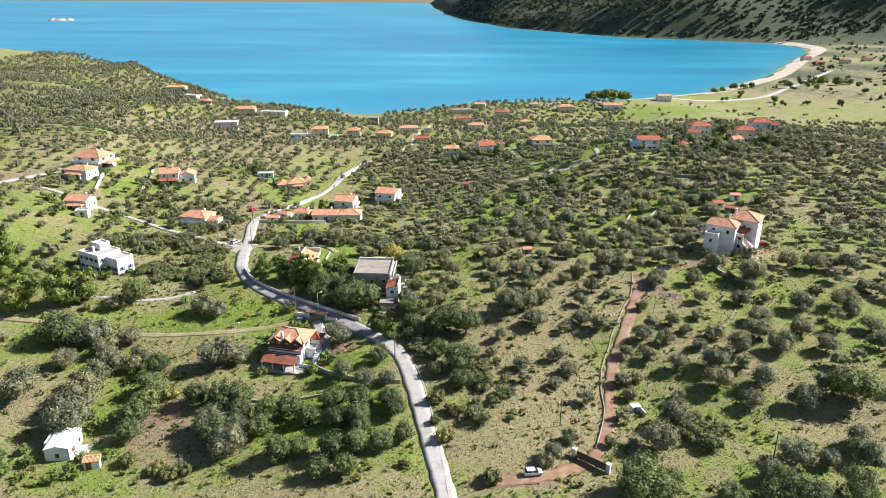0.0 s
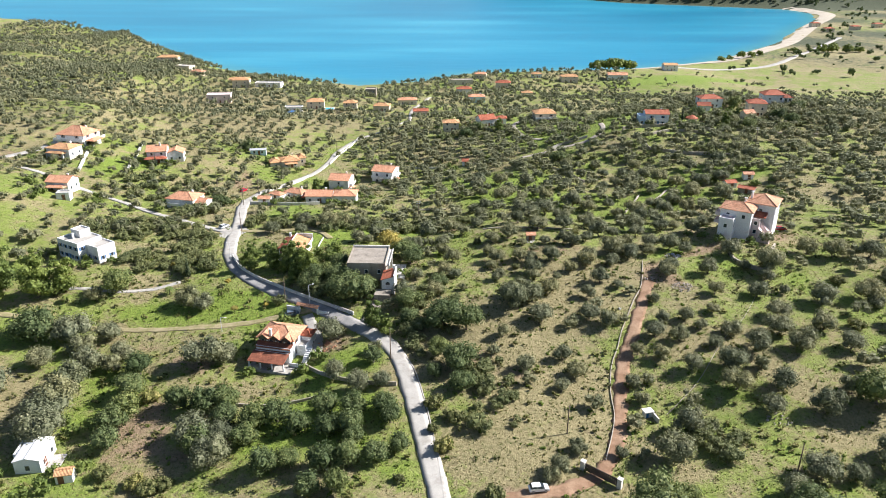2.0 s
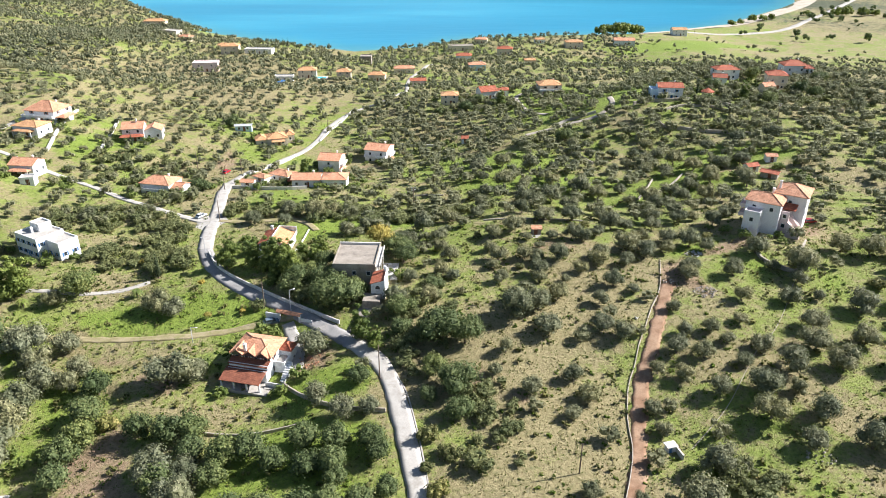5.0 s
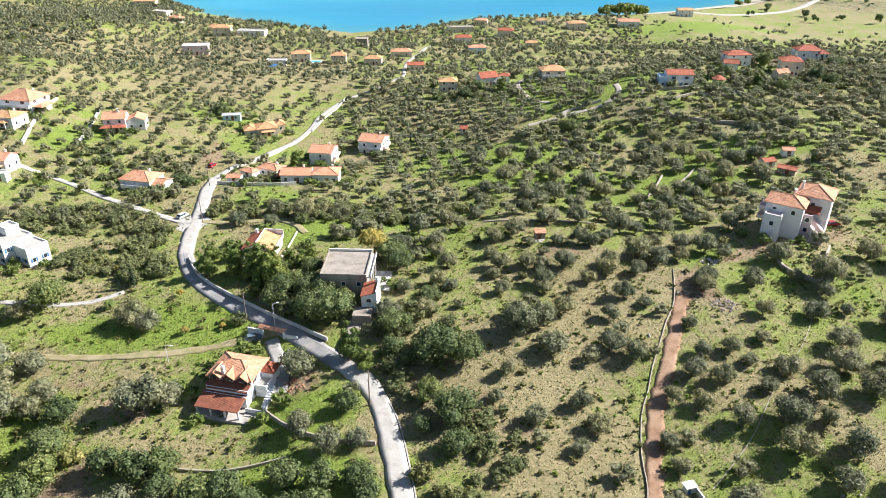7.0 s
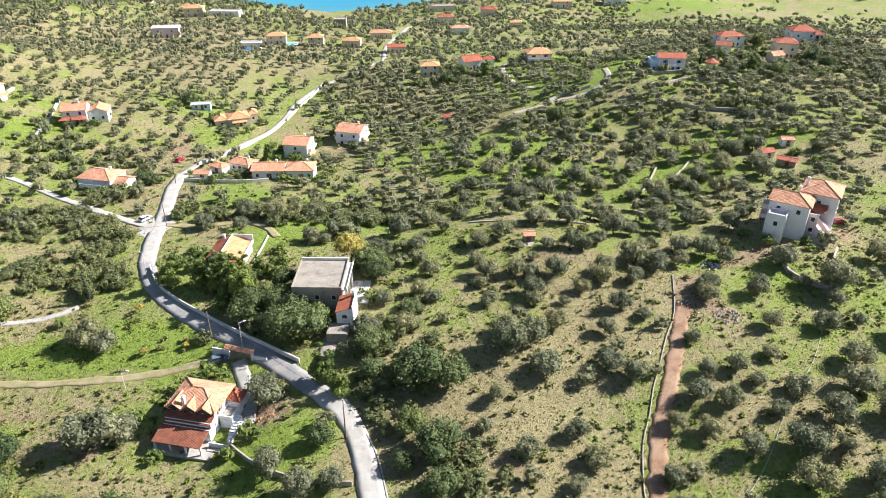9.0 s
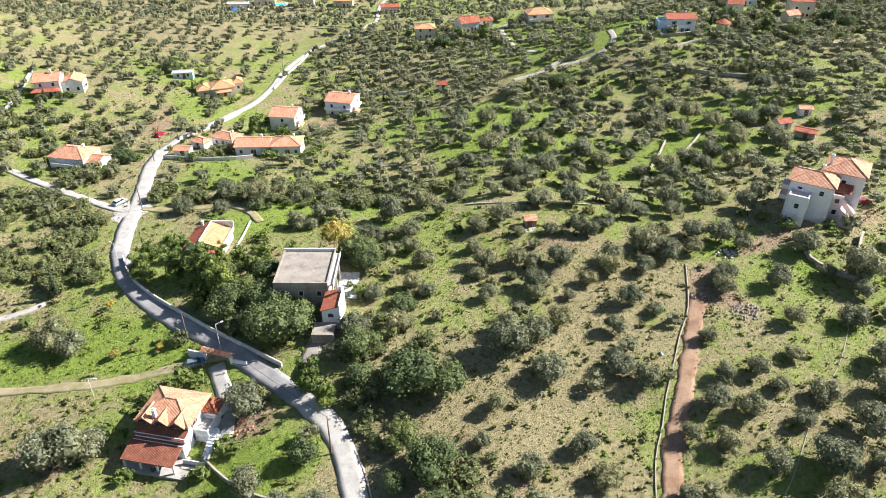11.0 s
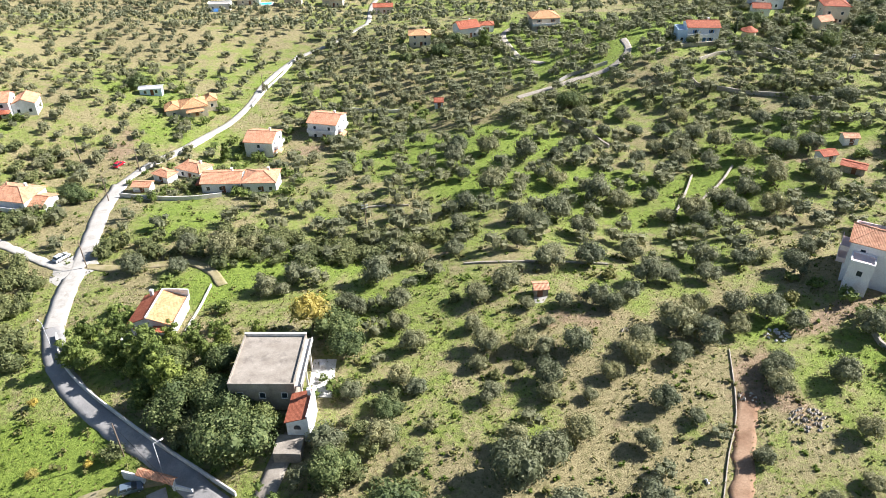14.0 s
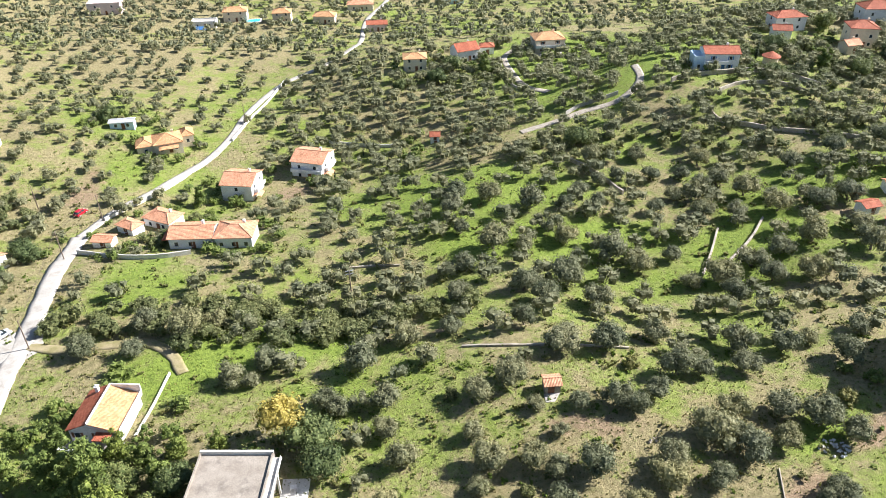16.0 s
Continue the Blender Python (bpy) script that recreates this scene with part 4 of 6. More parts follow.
for x in (-3.0, 0.6, 3.0):
    pane_and_frame(ho, x, -4.6, 0.9, 1.0, 1.2, 0, BROWN)
part("terrace", Geo().box(-5.4, 4.9, -7.2, -4.6, -2.5, -0.1), CONCRETE, ho, "pale terrace with a low wall")
part("terrace_wall", Geo().box(-5.4, 2.5, -7.4, -7.2, -2.5, 0.8).box(-5.6, -5.4, -7.4, -4.6, -2.5, 0.8), WHITE, ho)
part("canopy", Geo().box(0.5, 3.4, -6.6, -4.6, 2.2, 2.35), RED, ho, "small red tile canopy")

# tool shed in the olive field
ho = thing("tool_shed", 30.0, 240.8, ground(30, 240.8), 3, "little block shed with an orange tile roof", "shed")
block(ho, -1.4, 1.4, -1.3, 1.3, 0, 2.0, BARE, "gable", ORANGE, 0.45, (), 1, over=0.3)
door(ho, -0.3, -1.3, 0, 0)
part("slab", Geo().box(-1.6, 1.8, -3.4, -1.3, -0.6, 0.1), CONCRETE, ho, "pale cement slab")

# large villa of two bodies
ho = thing("villa", 96.5, 241.2, 11.6, -33, "white and pink two-block villa with hipped terracotta roofs", "house", "houses of the village")
VW = surface("villa_render", (0.79, 0.77, 0.78), (0.84, 0.82, 0.83), 0.35, 7.0, 0.9, 0.01, (0.62, 0.53, 0.53))
block(ho, -2.6, 7.2, -2.4, 5.4, 0, 8.6, VW, "hip", ORANGE, 1.9, (("s", 2), ("e", 1)), 1, None, over=0.5, first=6.2)
block(ho, 4.0, 13.0, 5.2, 14.5, 0.3, 9.4, VW, "hip", ORANGE, 2.2, (("s", 1), ("e", 3)), 2, None, over=0.5, first=3.6)
block(ho, -1.9, 2.6, -6.6, -2.4, 0, 6.4, VW, "flat", PINK, 0, (("e", 1), ("s", 1), ("w", 1)), 1, None, first=3.6)
block(ho, 7.2, 9.6, 0.5, 5.2, 0, 5.6, PINK, "flat", PINK, 0, (("s", 1), ("e", 1)), 2, None)
lean_to(ho, 7.2, 11.0, 1.8, 5.2, 6.3, 7.3, RED, "red tile porch roof")
block(ho, -2.4, 4.0, 6.5, 12.0, 0.3, 5.6, PINK, "flat", PINK, 0, (), 1, None)
chimney(ho, 4.6, 8.5, 11.0, 1.6)
chimney(ho, 3.4, 5.0, 9.4, 1.6)
balcony(ho, -4.3, -2.6, -2.0, 4.0, 3.2, PINK)
balcony(ho, -4.3, -2.6, -2.0, 4.0, 6.0, PINK)
for y0, top, fall in ((-1.2, 3.4, 0.3), (2.4, 4.4, 0.36)):
    prof = [(9.6 + 0.33 * k + e, top - fall * k) for k in range(12) for e in (0, 0.33)]
    prof = [(9.6, -2), *prof, (prof[-1][0], -2)]
    n_p = len(prof)
    g = Geo().put([(x, y, z) for y in (y0, y0 + 1.8) for x, z in prof], [tuple(range(n_p)), tuple(reversed(range(n_p, 2 * n_p)))] + [(i, i + n_p, (i + 1) % n_p + n_p, (i + 1) % n_p) for i in range(n_p)])
    part("stairs", g, PINK, ho, "pink outside stairs")

# hill and shore houses
ho = H(113.5, 395.5, 12, 8, 6.0, -4, "gable", WHITE, RED, "white two-storey house with a red roof and pale blue wing", 1.5, 2, shutter=BLUEP)
block(ho, -9.5, -6, -4, 3, 0, 4.6, BLUE, "flat", BLUE, 0, (("s", 1),), 1)
balcony(ho, -6, 2, -5.6, -4, 2.8)
ho = H(62.5, 458, 13, 10, 5.6, 6, "hip", CREAM, SANDY, "cream two-storey villa with a sandy hip roof on the hill", 2.2, 2, shutter=BROWN)
part("terrace", Geo().box(-8, 10, -9, -5, -3, 0.2), CONCRETE, ho, "wide pale terrace")
balcony(ho, -6.5, 6.5, -6.6, -5, 2.8)
H(26, 453, 10, 8, 4.6, 22, "gable", WHITE, RED, "white house with a steep red roof among trees", 2.2, 1)
H(36, 458, 6, 5, 3.2, 0, "hip", WHITE, RED, "small red-roofed annexe among trees", 1.2, 1, windows=(("s", 1),), stack=False)
H(4.5, 443, 9.5, 8, 5.2, 2, "hip", CREAM, SANDY, "ochre two-storey house with a sandy roof", 1.4, 2)
H(157, 440, 13, 8, 5.4, 5, "hip", WHITE, RED, "white hilltop house with a red hip roof", 1.8, 2)
H(150, 428, 7, 5, 3.6, -10, "gable", WHITE, RED, "small red-roofed house on the hill", 1.4, 1, windows=(("s", 1),))
H(176, 418, 10, 9, 7.2, -12, "hip", CREAM, RED, "tall cream house with red tiles behind trees", 2.0, 2)
H(168, 409, 6, 5, 3.4, 15, "gable", CREAM, ORANGE, "low cream outbuilding with orange tiles", 1.4, 1, windows=(("s", 1),))
ho = H(197, 446, 13, 9, 6.6, -3, "hip", WHITE, RED, "white hilltop villa with red hipped roofs", 2.4, 2)
block(ho, 4, 9, -6.5, -2, 0, 5.6, WHITE, "hip", RED, 1.6, (("s", 2),), 2)
ho = thing("round_gazebo", 134, 398.5, ground(134, 398.5), 0, "round stone pavilion with a conical red tile roof", "pavilion")
part("wall", Geo().tube([(0, 0, -1), (0, 0, 2.6)], [2.6, 2.6], 18), CREAM, ho)
part("roof", Geo().tube([(0, 0, 2.5), (0, 0, 2.65), (0, 0, 4.3)], [3.3, 3.3, 0.15], 20), RED, ho, "conical red tile roof")
H(27, 606, 13, 8, 5.0, 4, "hip", BLUE, ORANGE, "pale blue house with an orange roof", 1.5, 2)
H(19, 700, 14, 9, 5.0, 0, "hip", WHITE, RED, "white shore house with a red roof", 1.8, 2)
H(57, 713, 14, 9, 5.0, -6, "hip", CREAM, RED, "cream shore house with a red hip roof", 1.8, 2)
H(127, 754, 17, 10, 5.2, 3, "hip", CREAM, SANDY, "cream guest house with a sandy roof near the beach", 1.9, 2)
H(178, 764, 20, 10, 4.4, -4, "gable", WHITE, ORANGE, "long white house with orange roofs near the beach", 1.9, 1)
H(247, 816, 15, 10, 6.0, 0, "gable", WHITE, SANDY, "white house beside the beach meadow", 1.6, 2)
H(17, 745, 24, 9, 4.2, 8, "flat", CREAM, BARE, "long flat-roofed cream building on the shore", 0.2, 1, stack=False)
H(38, 770, 12, 8, 4.0, -10, "hip", CREAM, ORANGE, "cream cottage above the rocks", 1.5, 1)
H(95, 765, 10, 7, 3.6, 5, "hip", WHITE, SANDY, "small house with a sandy roof near the shore", 1.3, 1)
H(72, 640, 9, 7, 3.6, 0, "hip", CREAM, SANDY, "small cream house in an olive grove", 1.3, 1)
H(-98, 564, 13, 9, 5.4, 6, "hip", CREAM, SANDY, "cream house with a sandy roof beside a pool", 1.8, 2)
H(-71, 560, 10, 8, 5.2, 3, "hip", CREAM, SANDY, "square cream house with a sandy hip roof", 1.7, 2)
H(-47, 559, 12, 8, 4.0, -4, "hip", CREAM, SANDY, "low cream house with a sandy roof", 1.7, 1)
H(-29, 587, 15, 8, 3.6, 2, "hip", CREAM, ORANGE, "low house with a long orange roof", 1.5, 1)
H(-17, 543, 11, 7, 3.8, 4, "gable", PINK, RED, "pink-roofed low house by the lane", 1.2, 1)
H(-112, 549, 13, 7, 3.2, 4, "flat", WHITE, CONCRETE, "long low white building with solar panels", 0.2, 1, stack=False)
H(-62, 629, 9, 9, 6.4, 0, "flat", BARE, BARE, "unfinished square concrete house with dark openings", 0.2, 2, stack=False)
H(-175, 576, 18, 10, 6.2, 8, "flat", PINK, PINK, "pinkish modern flat-roofed house on the slope", 0.2, 2, stack=False)
H(-184, 674, 15, 10, 6.4, 5, "hip", CREAM, SANDY, "cream shore villa with a sandy roof", 2.0, 2)
H(-160, 678, 24, 9, 3.8, -6, "flat", WHITE, CONCRETE, "long white flat-roofed house above the sea", 0.2, 1, stack=False)
H(-195, 690, 9, 7, 3.6, 15, "hip", CREAM, SANDY, "small cream house in shore trees", 1.4, 1)
H(-297, 806, 22, 10, 5.6, 4, "hip", CREAM, SANDY, "large cream clifftop house with a sandy roof", 2.0, 2)
H(-256, 738, 16, 9, 4.0, -20, "flat", CREAM, CONCRETE, "terraced cream holiday houses on the slope", 0.2, 1, stack=False)
H(-236, 716, 12, 7, 3.8, -25, "hip", CREAM, ORANGE, "small house with an orange roof on the slope", 1.4, 1)
H(119.5, 301, 4.5, 3.5, 2.4, 15, "gable", WHITE, RED, "small white hut with a red roof in the grove", 0.7, 1, windows=(("s", 1),), stack=False)
H(130.5, 310, 4, 3.2, 2.3, -5, "gable", WHITE, ORANGE, "small pale hut below a stone wall", 0.6, 1, windows=(("s", 1),), stack=False)
H(124, 294, 6, 4, 2.0, -35, "gable", STONE, RED, "low stone hut with a rusty red roof", 0.5, 1, windows=(), stack=False)
H(11.5, 374, 3, 3, 2.4, 0, "gable", WHITE, RED, "tiny white hut with a bright red roof", 0.9, 1, windows=(("s", 1),), stack=False)
H(-98, 385, 8, 3.5, 2.6, 8, "gable", BLUE, STEEL, "long blue-grey metal caravan shed", 0.4, 1, windows=(("s", 2),), stack=False)
H(430, 1180, 12, 9, 5.5, 20, "gable", BLUE, WHITE, "pale blue house behind the beach", 1.5, 2)
for x, y in ((640, 1260), (700, 1290), (660, 1350), (760, 1330)):
    H(x, y, 16, 10, 6, 10, "hip", CREAM, RED, "far house with a red roof on the coastal plain", 2, 2, windows=(("s", 3),), stack=False)

# ---------------------------------------------------------------- walls and fences
W = wall_line
W("road_wall", [(-70.5, 236), (-66.5, 228.5), (-60.5, 222), (-50.5, 213.8), (-41, 206.5), (-32, 200.2), (-25, 195.2)], 1.0, 0.3, WALLW, "low whitewashed wall along the road")
W("road_wall", [(-21, 192), (-17.5, 188.8), (-13.6, 185.4)], 1.1, 0.3, WALLW, "low whitewashed wall along the road")
W("track_wall", [(35, 137), (38, 145), (40, 152), (40.7, 160), (43, 170), (46, 177), (48.2, 183), (51, 189), (55, 198), (59, 206), (63, 221)], 0.28, 0.2, STONE, "low cement wall beside the dirt track", uneven=0.05)
W("boundary_wall", [(52, 152), (57, 157), (64, 164.5), (75, 180), (82, 187.5), (88, 196), (94, 206), (98.5, 213)], 0.14, 0.14, STONE, "thin pale cement boundary strip in grass")
W("stone_wall", [(92, 226), (91.5, 221), (94, 217), (98, 214), (101, 216)], 1.1, 0.6, STONE, "curved dry stone terrace wall", uneven=0.12)
W("stone_wall", [(99, 214), (104, 224), (108, 230)], 1.6, 0.5, STONE, "dry stone wall up the slope", uneven=0.1)
W("garden_wall", [(-36, 175), (-31, 170), (-24.7, 165.5), (-18, 163), (-10.8, 162)], 1.0, 0.35, STONE, "stone garden wall below the house", uneven=0.06)
W("garden_wall", [(-56, 160), (-40, 158), (-28, 160)], 0.7, 0.3, STONE, "low orchard terrace wall", uneven=0.06)
W("drive_wall", [(-176, 380), (-170, 350), (-163, 323)], 0.9, 1.1, WALLW, "broad white wall beside a drive")
W("drive_wall", [(-157, 381), (-151, 355), (-145, 329)], 1.0, 0.9, WALLW, "broad white wall down the slope")
W("lane_wall", [(-52, 445), (-55, 420), (-58, 395), (-60, 382)], 0.9, 0.4, WALLW, "pale lane wall")
W("hill_wall", [(100, 361), (101, 356), (107, 352.5), (115, 348), (123, 344), (137, 336)], 1.4, 0.5, STONE, "high stone retaining wall on the hill", uneven=0.1)
W("hill_wall", [(93, 382), (101, 386), (113, 388), (124, 389.5), (134, 384), (141, 374)], 1.6, 0.6, STONE, "curved stone terrace wall below a house", uneven=0.1)
W("hill_wall", [(106, 372), (116, 378), (128, 377), (134, 370)], 1.2, 0.5, STONE, "stone terrace edge", uneven=0.1)
W("hill_wall", [(165, 372), (175, 370), (188, 369)], 1.6, 0.6, STONE, "stone terrace wall in scrub", uneven=0.1)
W("lane_wall", [(56, 374), (62, 378.5), (75, 381.5)], 1.4, 0.3, CONCRETE, "plain concrete lane wall")
W("drive_wall", [(49, 400), (42.5, 412), (40.5, 430), (41, 448)], 1.0, 0.3, CONCRETE, "curved concrete drive wall")
W("field_wall", [(72, 281), (77, 290), (82, 300)], 0.8, 0.5, STONE, "low dry stone wall in bright grass", uneven=0.12)
W("field_wall", [(80, 286), (88, 294), (94, 302)], 0.7, 0.5, STONE, "low dry stone wall in bright grass", uneven=0.12)
W("field_wall", [(52, 342), (58, 333), (63, 321)], 1.2, 0.6, STONE, "dry stone wall in the olive grove", uneven=0.12)
W("row_wall", [(-82, 303.5), (-70, 299), (-60, 298.5), (-52, 301)], 1.3, 0.3, WALLW, "stained white garden wall")
W("lane_wall", [(-83, 324), (-76.5, 337), (-71.5, 350), (-68, 360)], 1.1, 0.3, WALLW, "white lane wall with a railing")
W("stream_wall", [(-25.7, 381), (-8.4, 376), (1.1, 375)], 1.1, 0.3, WALLW, "white garden wall in the valley")
W("field_wall", [(-11, 292), (-4, 292.4), (1.4, 292)], 0.5, 0.4, STONE, "low wall in the grove", uneven=0.08)
W("field_wall", [(14.6, 255), (24.4, 253.6), (37, 253), (47, 252)], 0.4, 0.4, STONE, "low field wall in dry grass", uneven=0.08)
W("garden_wall", [(-42.5, 252), (-43, 244), (-44, 236)], 0.5, 0.3, WALLW, "white garden wall")
W("road_kerb", [(1.6, 120), (-1.4, 143), (-6.0, 166), (-9, 174)], 0.12, 0.3, CONCRETE, "pale broken road edge", uneven=0.04)

# ---------------------------------------------------------------- poles, lamps, vehicles, small things


def utility_pole(x, y, tall, label="weathered wooden electricity pole", arms=True, lean=0.0):
    po = thing("electricity_pole", x, y, ground(x, y), 20, label, "pole", "electricity poles")
    part("pole", Geo().tube([(0, 0, -0.6), (lean * 0.5, 0, tall / 2), (lean, 0, tall)], [0.15, 0.13, 0.09], 8), WOOD, po, soft=True)
    if arms:
        for k, z in enumerate((tall - 0.4, tall - 1.2)):
            part("crossarm", Geo().box(lean - 0.9, lean + 0.9, -0.06, 0.06, z - 0.06, z + 0.06), STEEL, po, "steel crossarm")
            for u in (-0.8, -0.4, 0.4, 0.8):
                part("insulator", Geo().tube([(lean + u, 0, z + 0.06), (lean + u, 0, z + 0.3)], [0.05, 0.04], 6), WHITE, po)
    return po


utility_pole(-13.0, 173.5, 9.0, arms=False)
utility_pole(28.0, 145, 7.5, "dark weathered pole in dry grass", False)
utility_pole(73, 132, 7.0, "thin wooden pole among trees", False)
utility_pole(-46.5, 205, 8.0, arms=False)
utility_pole(-9.4, 279, 9.0)
utility_pole(-83.5, 324, 8.5, arms=False)
utility_pole(-83.8, 300, 8.5, arms=False)
utility_pole(-104, 330, 8.0, arms=False)
utility_pole(-74.5, 262, 7.5, arms=False)
utility_pole(-58, 396, 8.0, arms=False)
utility_pole(63, 392, 8.0, arms=False)
utility_pole(150, 352, 10.0)


def wire(a, b, ha, hb, sag):
    za, zb = ground(*a) + ha, ground(*b) + hb
    g = Geo()
    for off in (0.0, 0.25):
        pts = [(a[0] + (b[0] - a[0]) * u, a[1] + (b[1] - a[1]) * u, za + (zb - za) * u - sag * 4 * u * (1 - u) + off) for u in np.linspace(0, 1, 15)]
        r = 0.018
        g.put([(x + i, y, z + j) for x, y, z in pts for i, j in ((-r, -r), (r, -r), (0, r))], [(k * 3 + m, k * 3 + (m + 1) % 3, k * 3 + 3 + (m + 1) % 3, k * 3 + 3 + m) for k in range(14) for m in range(3)])
    tagged(new("power_cable", g.mesh("power_cable", RUSTY)), "thin dark cables hanging between poles", "cable")


wire((-13.0, 173.5), (-46.5, 205), 8.7, 7.7, 0.9)
wire((-83.5, 324), (-83.8, 300), 8.2, 8.2, 0.5)
wire((-83.8, 300), (-74.5, 262), 8.2, 7.2, 0.7)


def street_lamp(x, y, turn, tall=7.5):
    po = thing("street_lamp", x, y, ground(x, y), turn, "slender grey street lamp beside the road", "street lamp", "street lamps")
    part("pole", Geo().tube([(0, 0, -0.4), (0, 0, tall)], [0.09, 0.05], 8), STEEL, po, soft=True)
    part("arm", Geo().box(0, 1.3, -0.04, 0.04, tall - 0.05, tall + 0.03), STEEL, po)
    part("lamp_head", Geo().box(1.1, 1.7, -0.13, 0.13, tall - 0.1, tall + 0.06, 0.03), WHITE, po, "flat lamp head")


street_lamp(-38.4, 200.6, 40)
street_lamp(-62, 192, 0, 4.5)
street_lamp(-70.2, 232.5, 140, 6.5)


def car(x, y, turn, paint, label):
    z = ground(x, y)
    ca = thing("car", x, y, z + 0.06, turn, label, "car", "parked cars")
    m, n, l, b = shader("car_paint", 0.25)
    b.inputs["Base Color"].default_value = (*paint, 1)
    b.inputs["Coat Weight"].default_value = 0.5
    side = [(-2.0, 0.35), (-2.0, 0.75), (-1.75, 0.95), (-1.3, 1.0), (1.1, 0.98), (1.8, 0.82), (2.02, 0.6), (2.02, 0.32)]
    g = Geo()
    k = len(side)
    for w, inset in ((-0.84, 0.0), (0.84, 0.0)):
        g.put([(px, w, pz) for px, pz in side], [tuple(range(k)) if w > 0 else tuple(reversed(range(k)))])
    g.f += [(i, (i + 1) % k, k + (i + 1) % k, k + i) for i in range(k)]
    part("body", g, m, ca)
    cab = [(-1.75, 0.95), (-1.45, 1.42), (0.35, 1.45), (1.1, 0.98)]
    g = Geo().put([(px, s * (0.82 if pz < 1.2 else 0.66), pz) for s in (-1, 1) for px, pz in cab], [(3, 2, 1, 0), (4, 5, 6, 7), (0, 1, 5, 4), (2, 3, 7, 6)])
    part("windows", g, GLASS, ca, "dark car windows")
    part("roof", Geo().box(-1.48, 0.38, -0.67, 0.67, 1.4, 1.5, 0.05), m, ca)
    part("pillar", Geo().box(-0.45, -0.35, -0.83, 0.83, 0.98, 1.42), m, ca)
    for wx in (-1.25, 1.3):
        for wy in (-0.8, 0.8):
            ring = [(wx + 0.31 * math.cos(a), wy + s, 0.31 + 0.31 * math.sin(a)) for s in (-0.1, 0.1) for a in np.linspace(0, 2 * math.pi, 15)[:-1]]
            wheel = part("wheel", Geo().put(ring, [tuple(range(14)), tuple(reversed(range(14, 28)))] + [(i, (i + 1) % 14, 14 + (i + 1) % 14, 14 + i) for i in range(14)]), RUSTY, ca, "black tyre")
            part("rim", Geo().put([(wx + 0.19 * math.cos(a), wy + (0.105 if wy > 0 else -0.105), 0.31 + 0.19 * math.sin(a)) for a in np.linspace(0, 2 * math.pi, 11)[:-1]], [tuple(range(10))]), STEEL, wheel)
    for wy in (-0.6, 0.6):
        part("headlight", Geo().box(1.9, 2.03, wy - 0.18, wy + 0.18, 0.6, 0.75), WHITE, ca)
    return ca


car(19.6, 127.6, 8, (0.8, 0.8, 0.8), "small white hatchback parked on the dirt turnout")
car(-91.1, 327.6, 70, (0.45, 0.015, 0.03), "red car parked beside the lane")
car(-82.2, 266.2, 60, (0.55, 0.57, 0.6), "silver car parked at the junction")
car(-43.2, 198.2, 20, (0.12, 0.16, 0.2), "dark car parked by the house gate")
car(117, 246.5, 10, (0.30, 0.03, 0.03), "dark red car parked behind the villa")
car(-31.5, 206.5, -25, (0.05, 0.07, 0.1), "dark car under trees behind the wall")

gt = thing("track_gate", 32.8, 131.4, ground(32.8, 131.4), -40, "rusty sliding gate between white pillars", "gate")
for x in (-4.2, 4.2):
    part("pillar", Geo().box(x - 0.45, x + 0.45, -0.4, 0.4, -0.6, 2.2).box(x - 0.55, x + 0.55, -0.5, 0.5, 2.2, 2.35), WALLW, gt, "white rendered gate pillar")
part("gate_frame", Geo().box(-3.7, 3.7, -0.05, 0.05, 0.15, 0.27).box(-3.7, 3.7, -0.05, 0.05, 1.85, 1.97), RUSTY, gt)
for k in range(16):
    part("gate_board", Geo().box(-3.7 + 0.463 * k, -3.27 + 0.463 * k, -0.03, 0.03, 0.27, 1.85), RUSTY, gt)
gt = thing("garden_gate", -38.5, 198.6, ground(-38.5, 198.6), -18, "tiled gateway of the terraced house", "gate")
for x in (-3, 3):
    part("pillar", Geo().box(x - 0.25, x + 0.25, -0.25, 0.25, -0.5, 2.4), WHITE, gt)
g, caps = gable_roof(-3.3, 3.3, -0.6, 0.6, 2.5, 0.45, 0.2)
part("gate_roof", g, ORANGE, gt, "little orange tile roof")
part("gate_wall", Geo().box(3.3, 6.5, -0.15, 0.15, -0.6, 1.3), WHITE, gt)
part("gate_wall", Geo().box(-7, -3.3, -0.15, 0.15, -0.6, 1.3), WHITE, gt)
wl = thing("well_house", 47.5, 151.8, ground(47.5, 151.8), 15, "little white well house with a slab roof", "shed")
part("wall", Geo().box(-0.9, 0.9, -0.7, 0.7, -0.6, 1.4), WHITE, wl)
part("roof", Geo().box(-1.2, 1.2, -0.95, 0.95, 1.4, 1.55), WALLW, wl)
part("door", Geo().box(-0.7, -0.1, -0.76, -0.7, 0, 1.2), BLUEP, wl, "blue metal door")
part("yard_wall", Geo().box(0.9, 1.2, -3.2, -0.7, -0.8, 1.2), WALLW, wl)


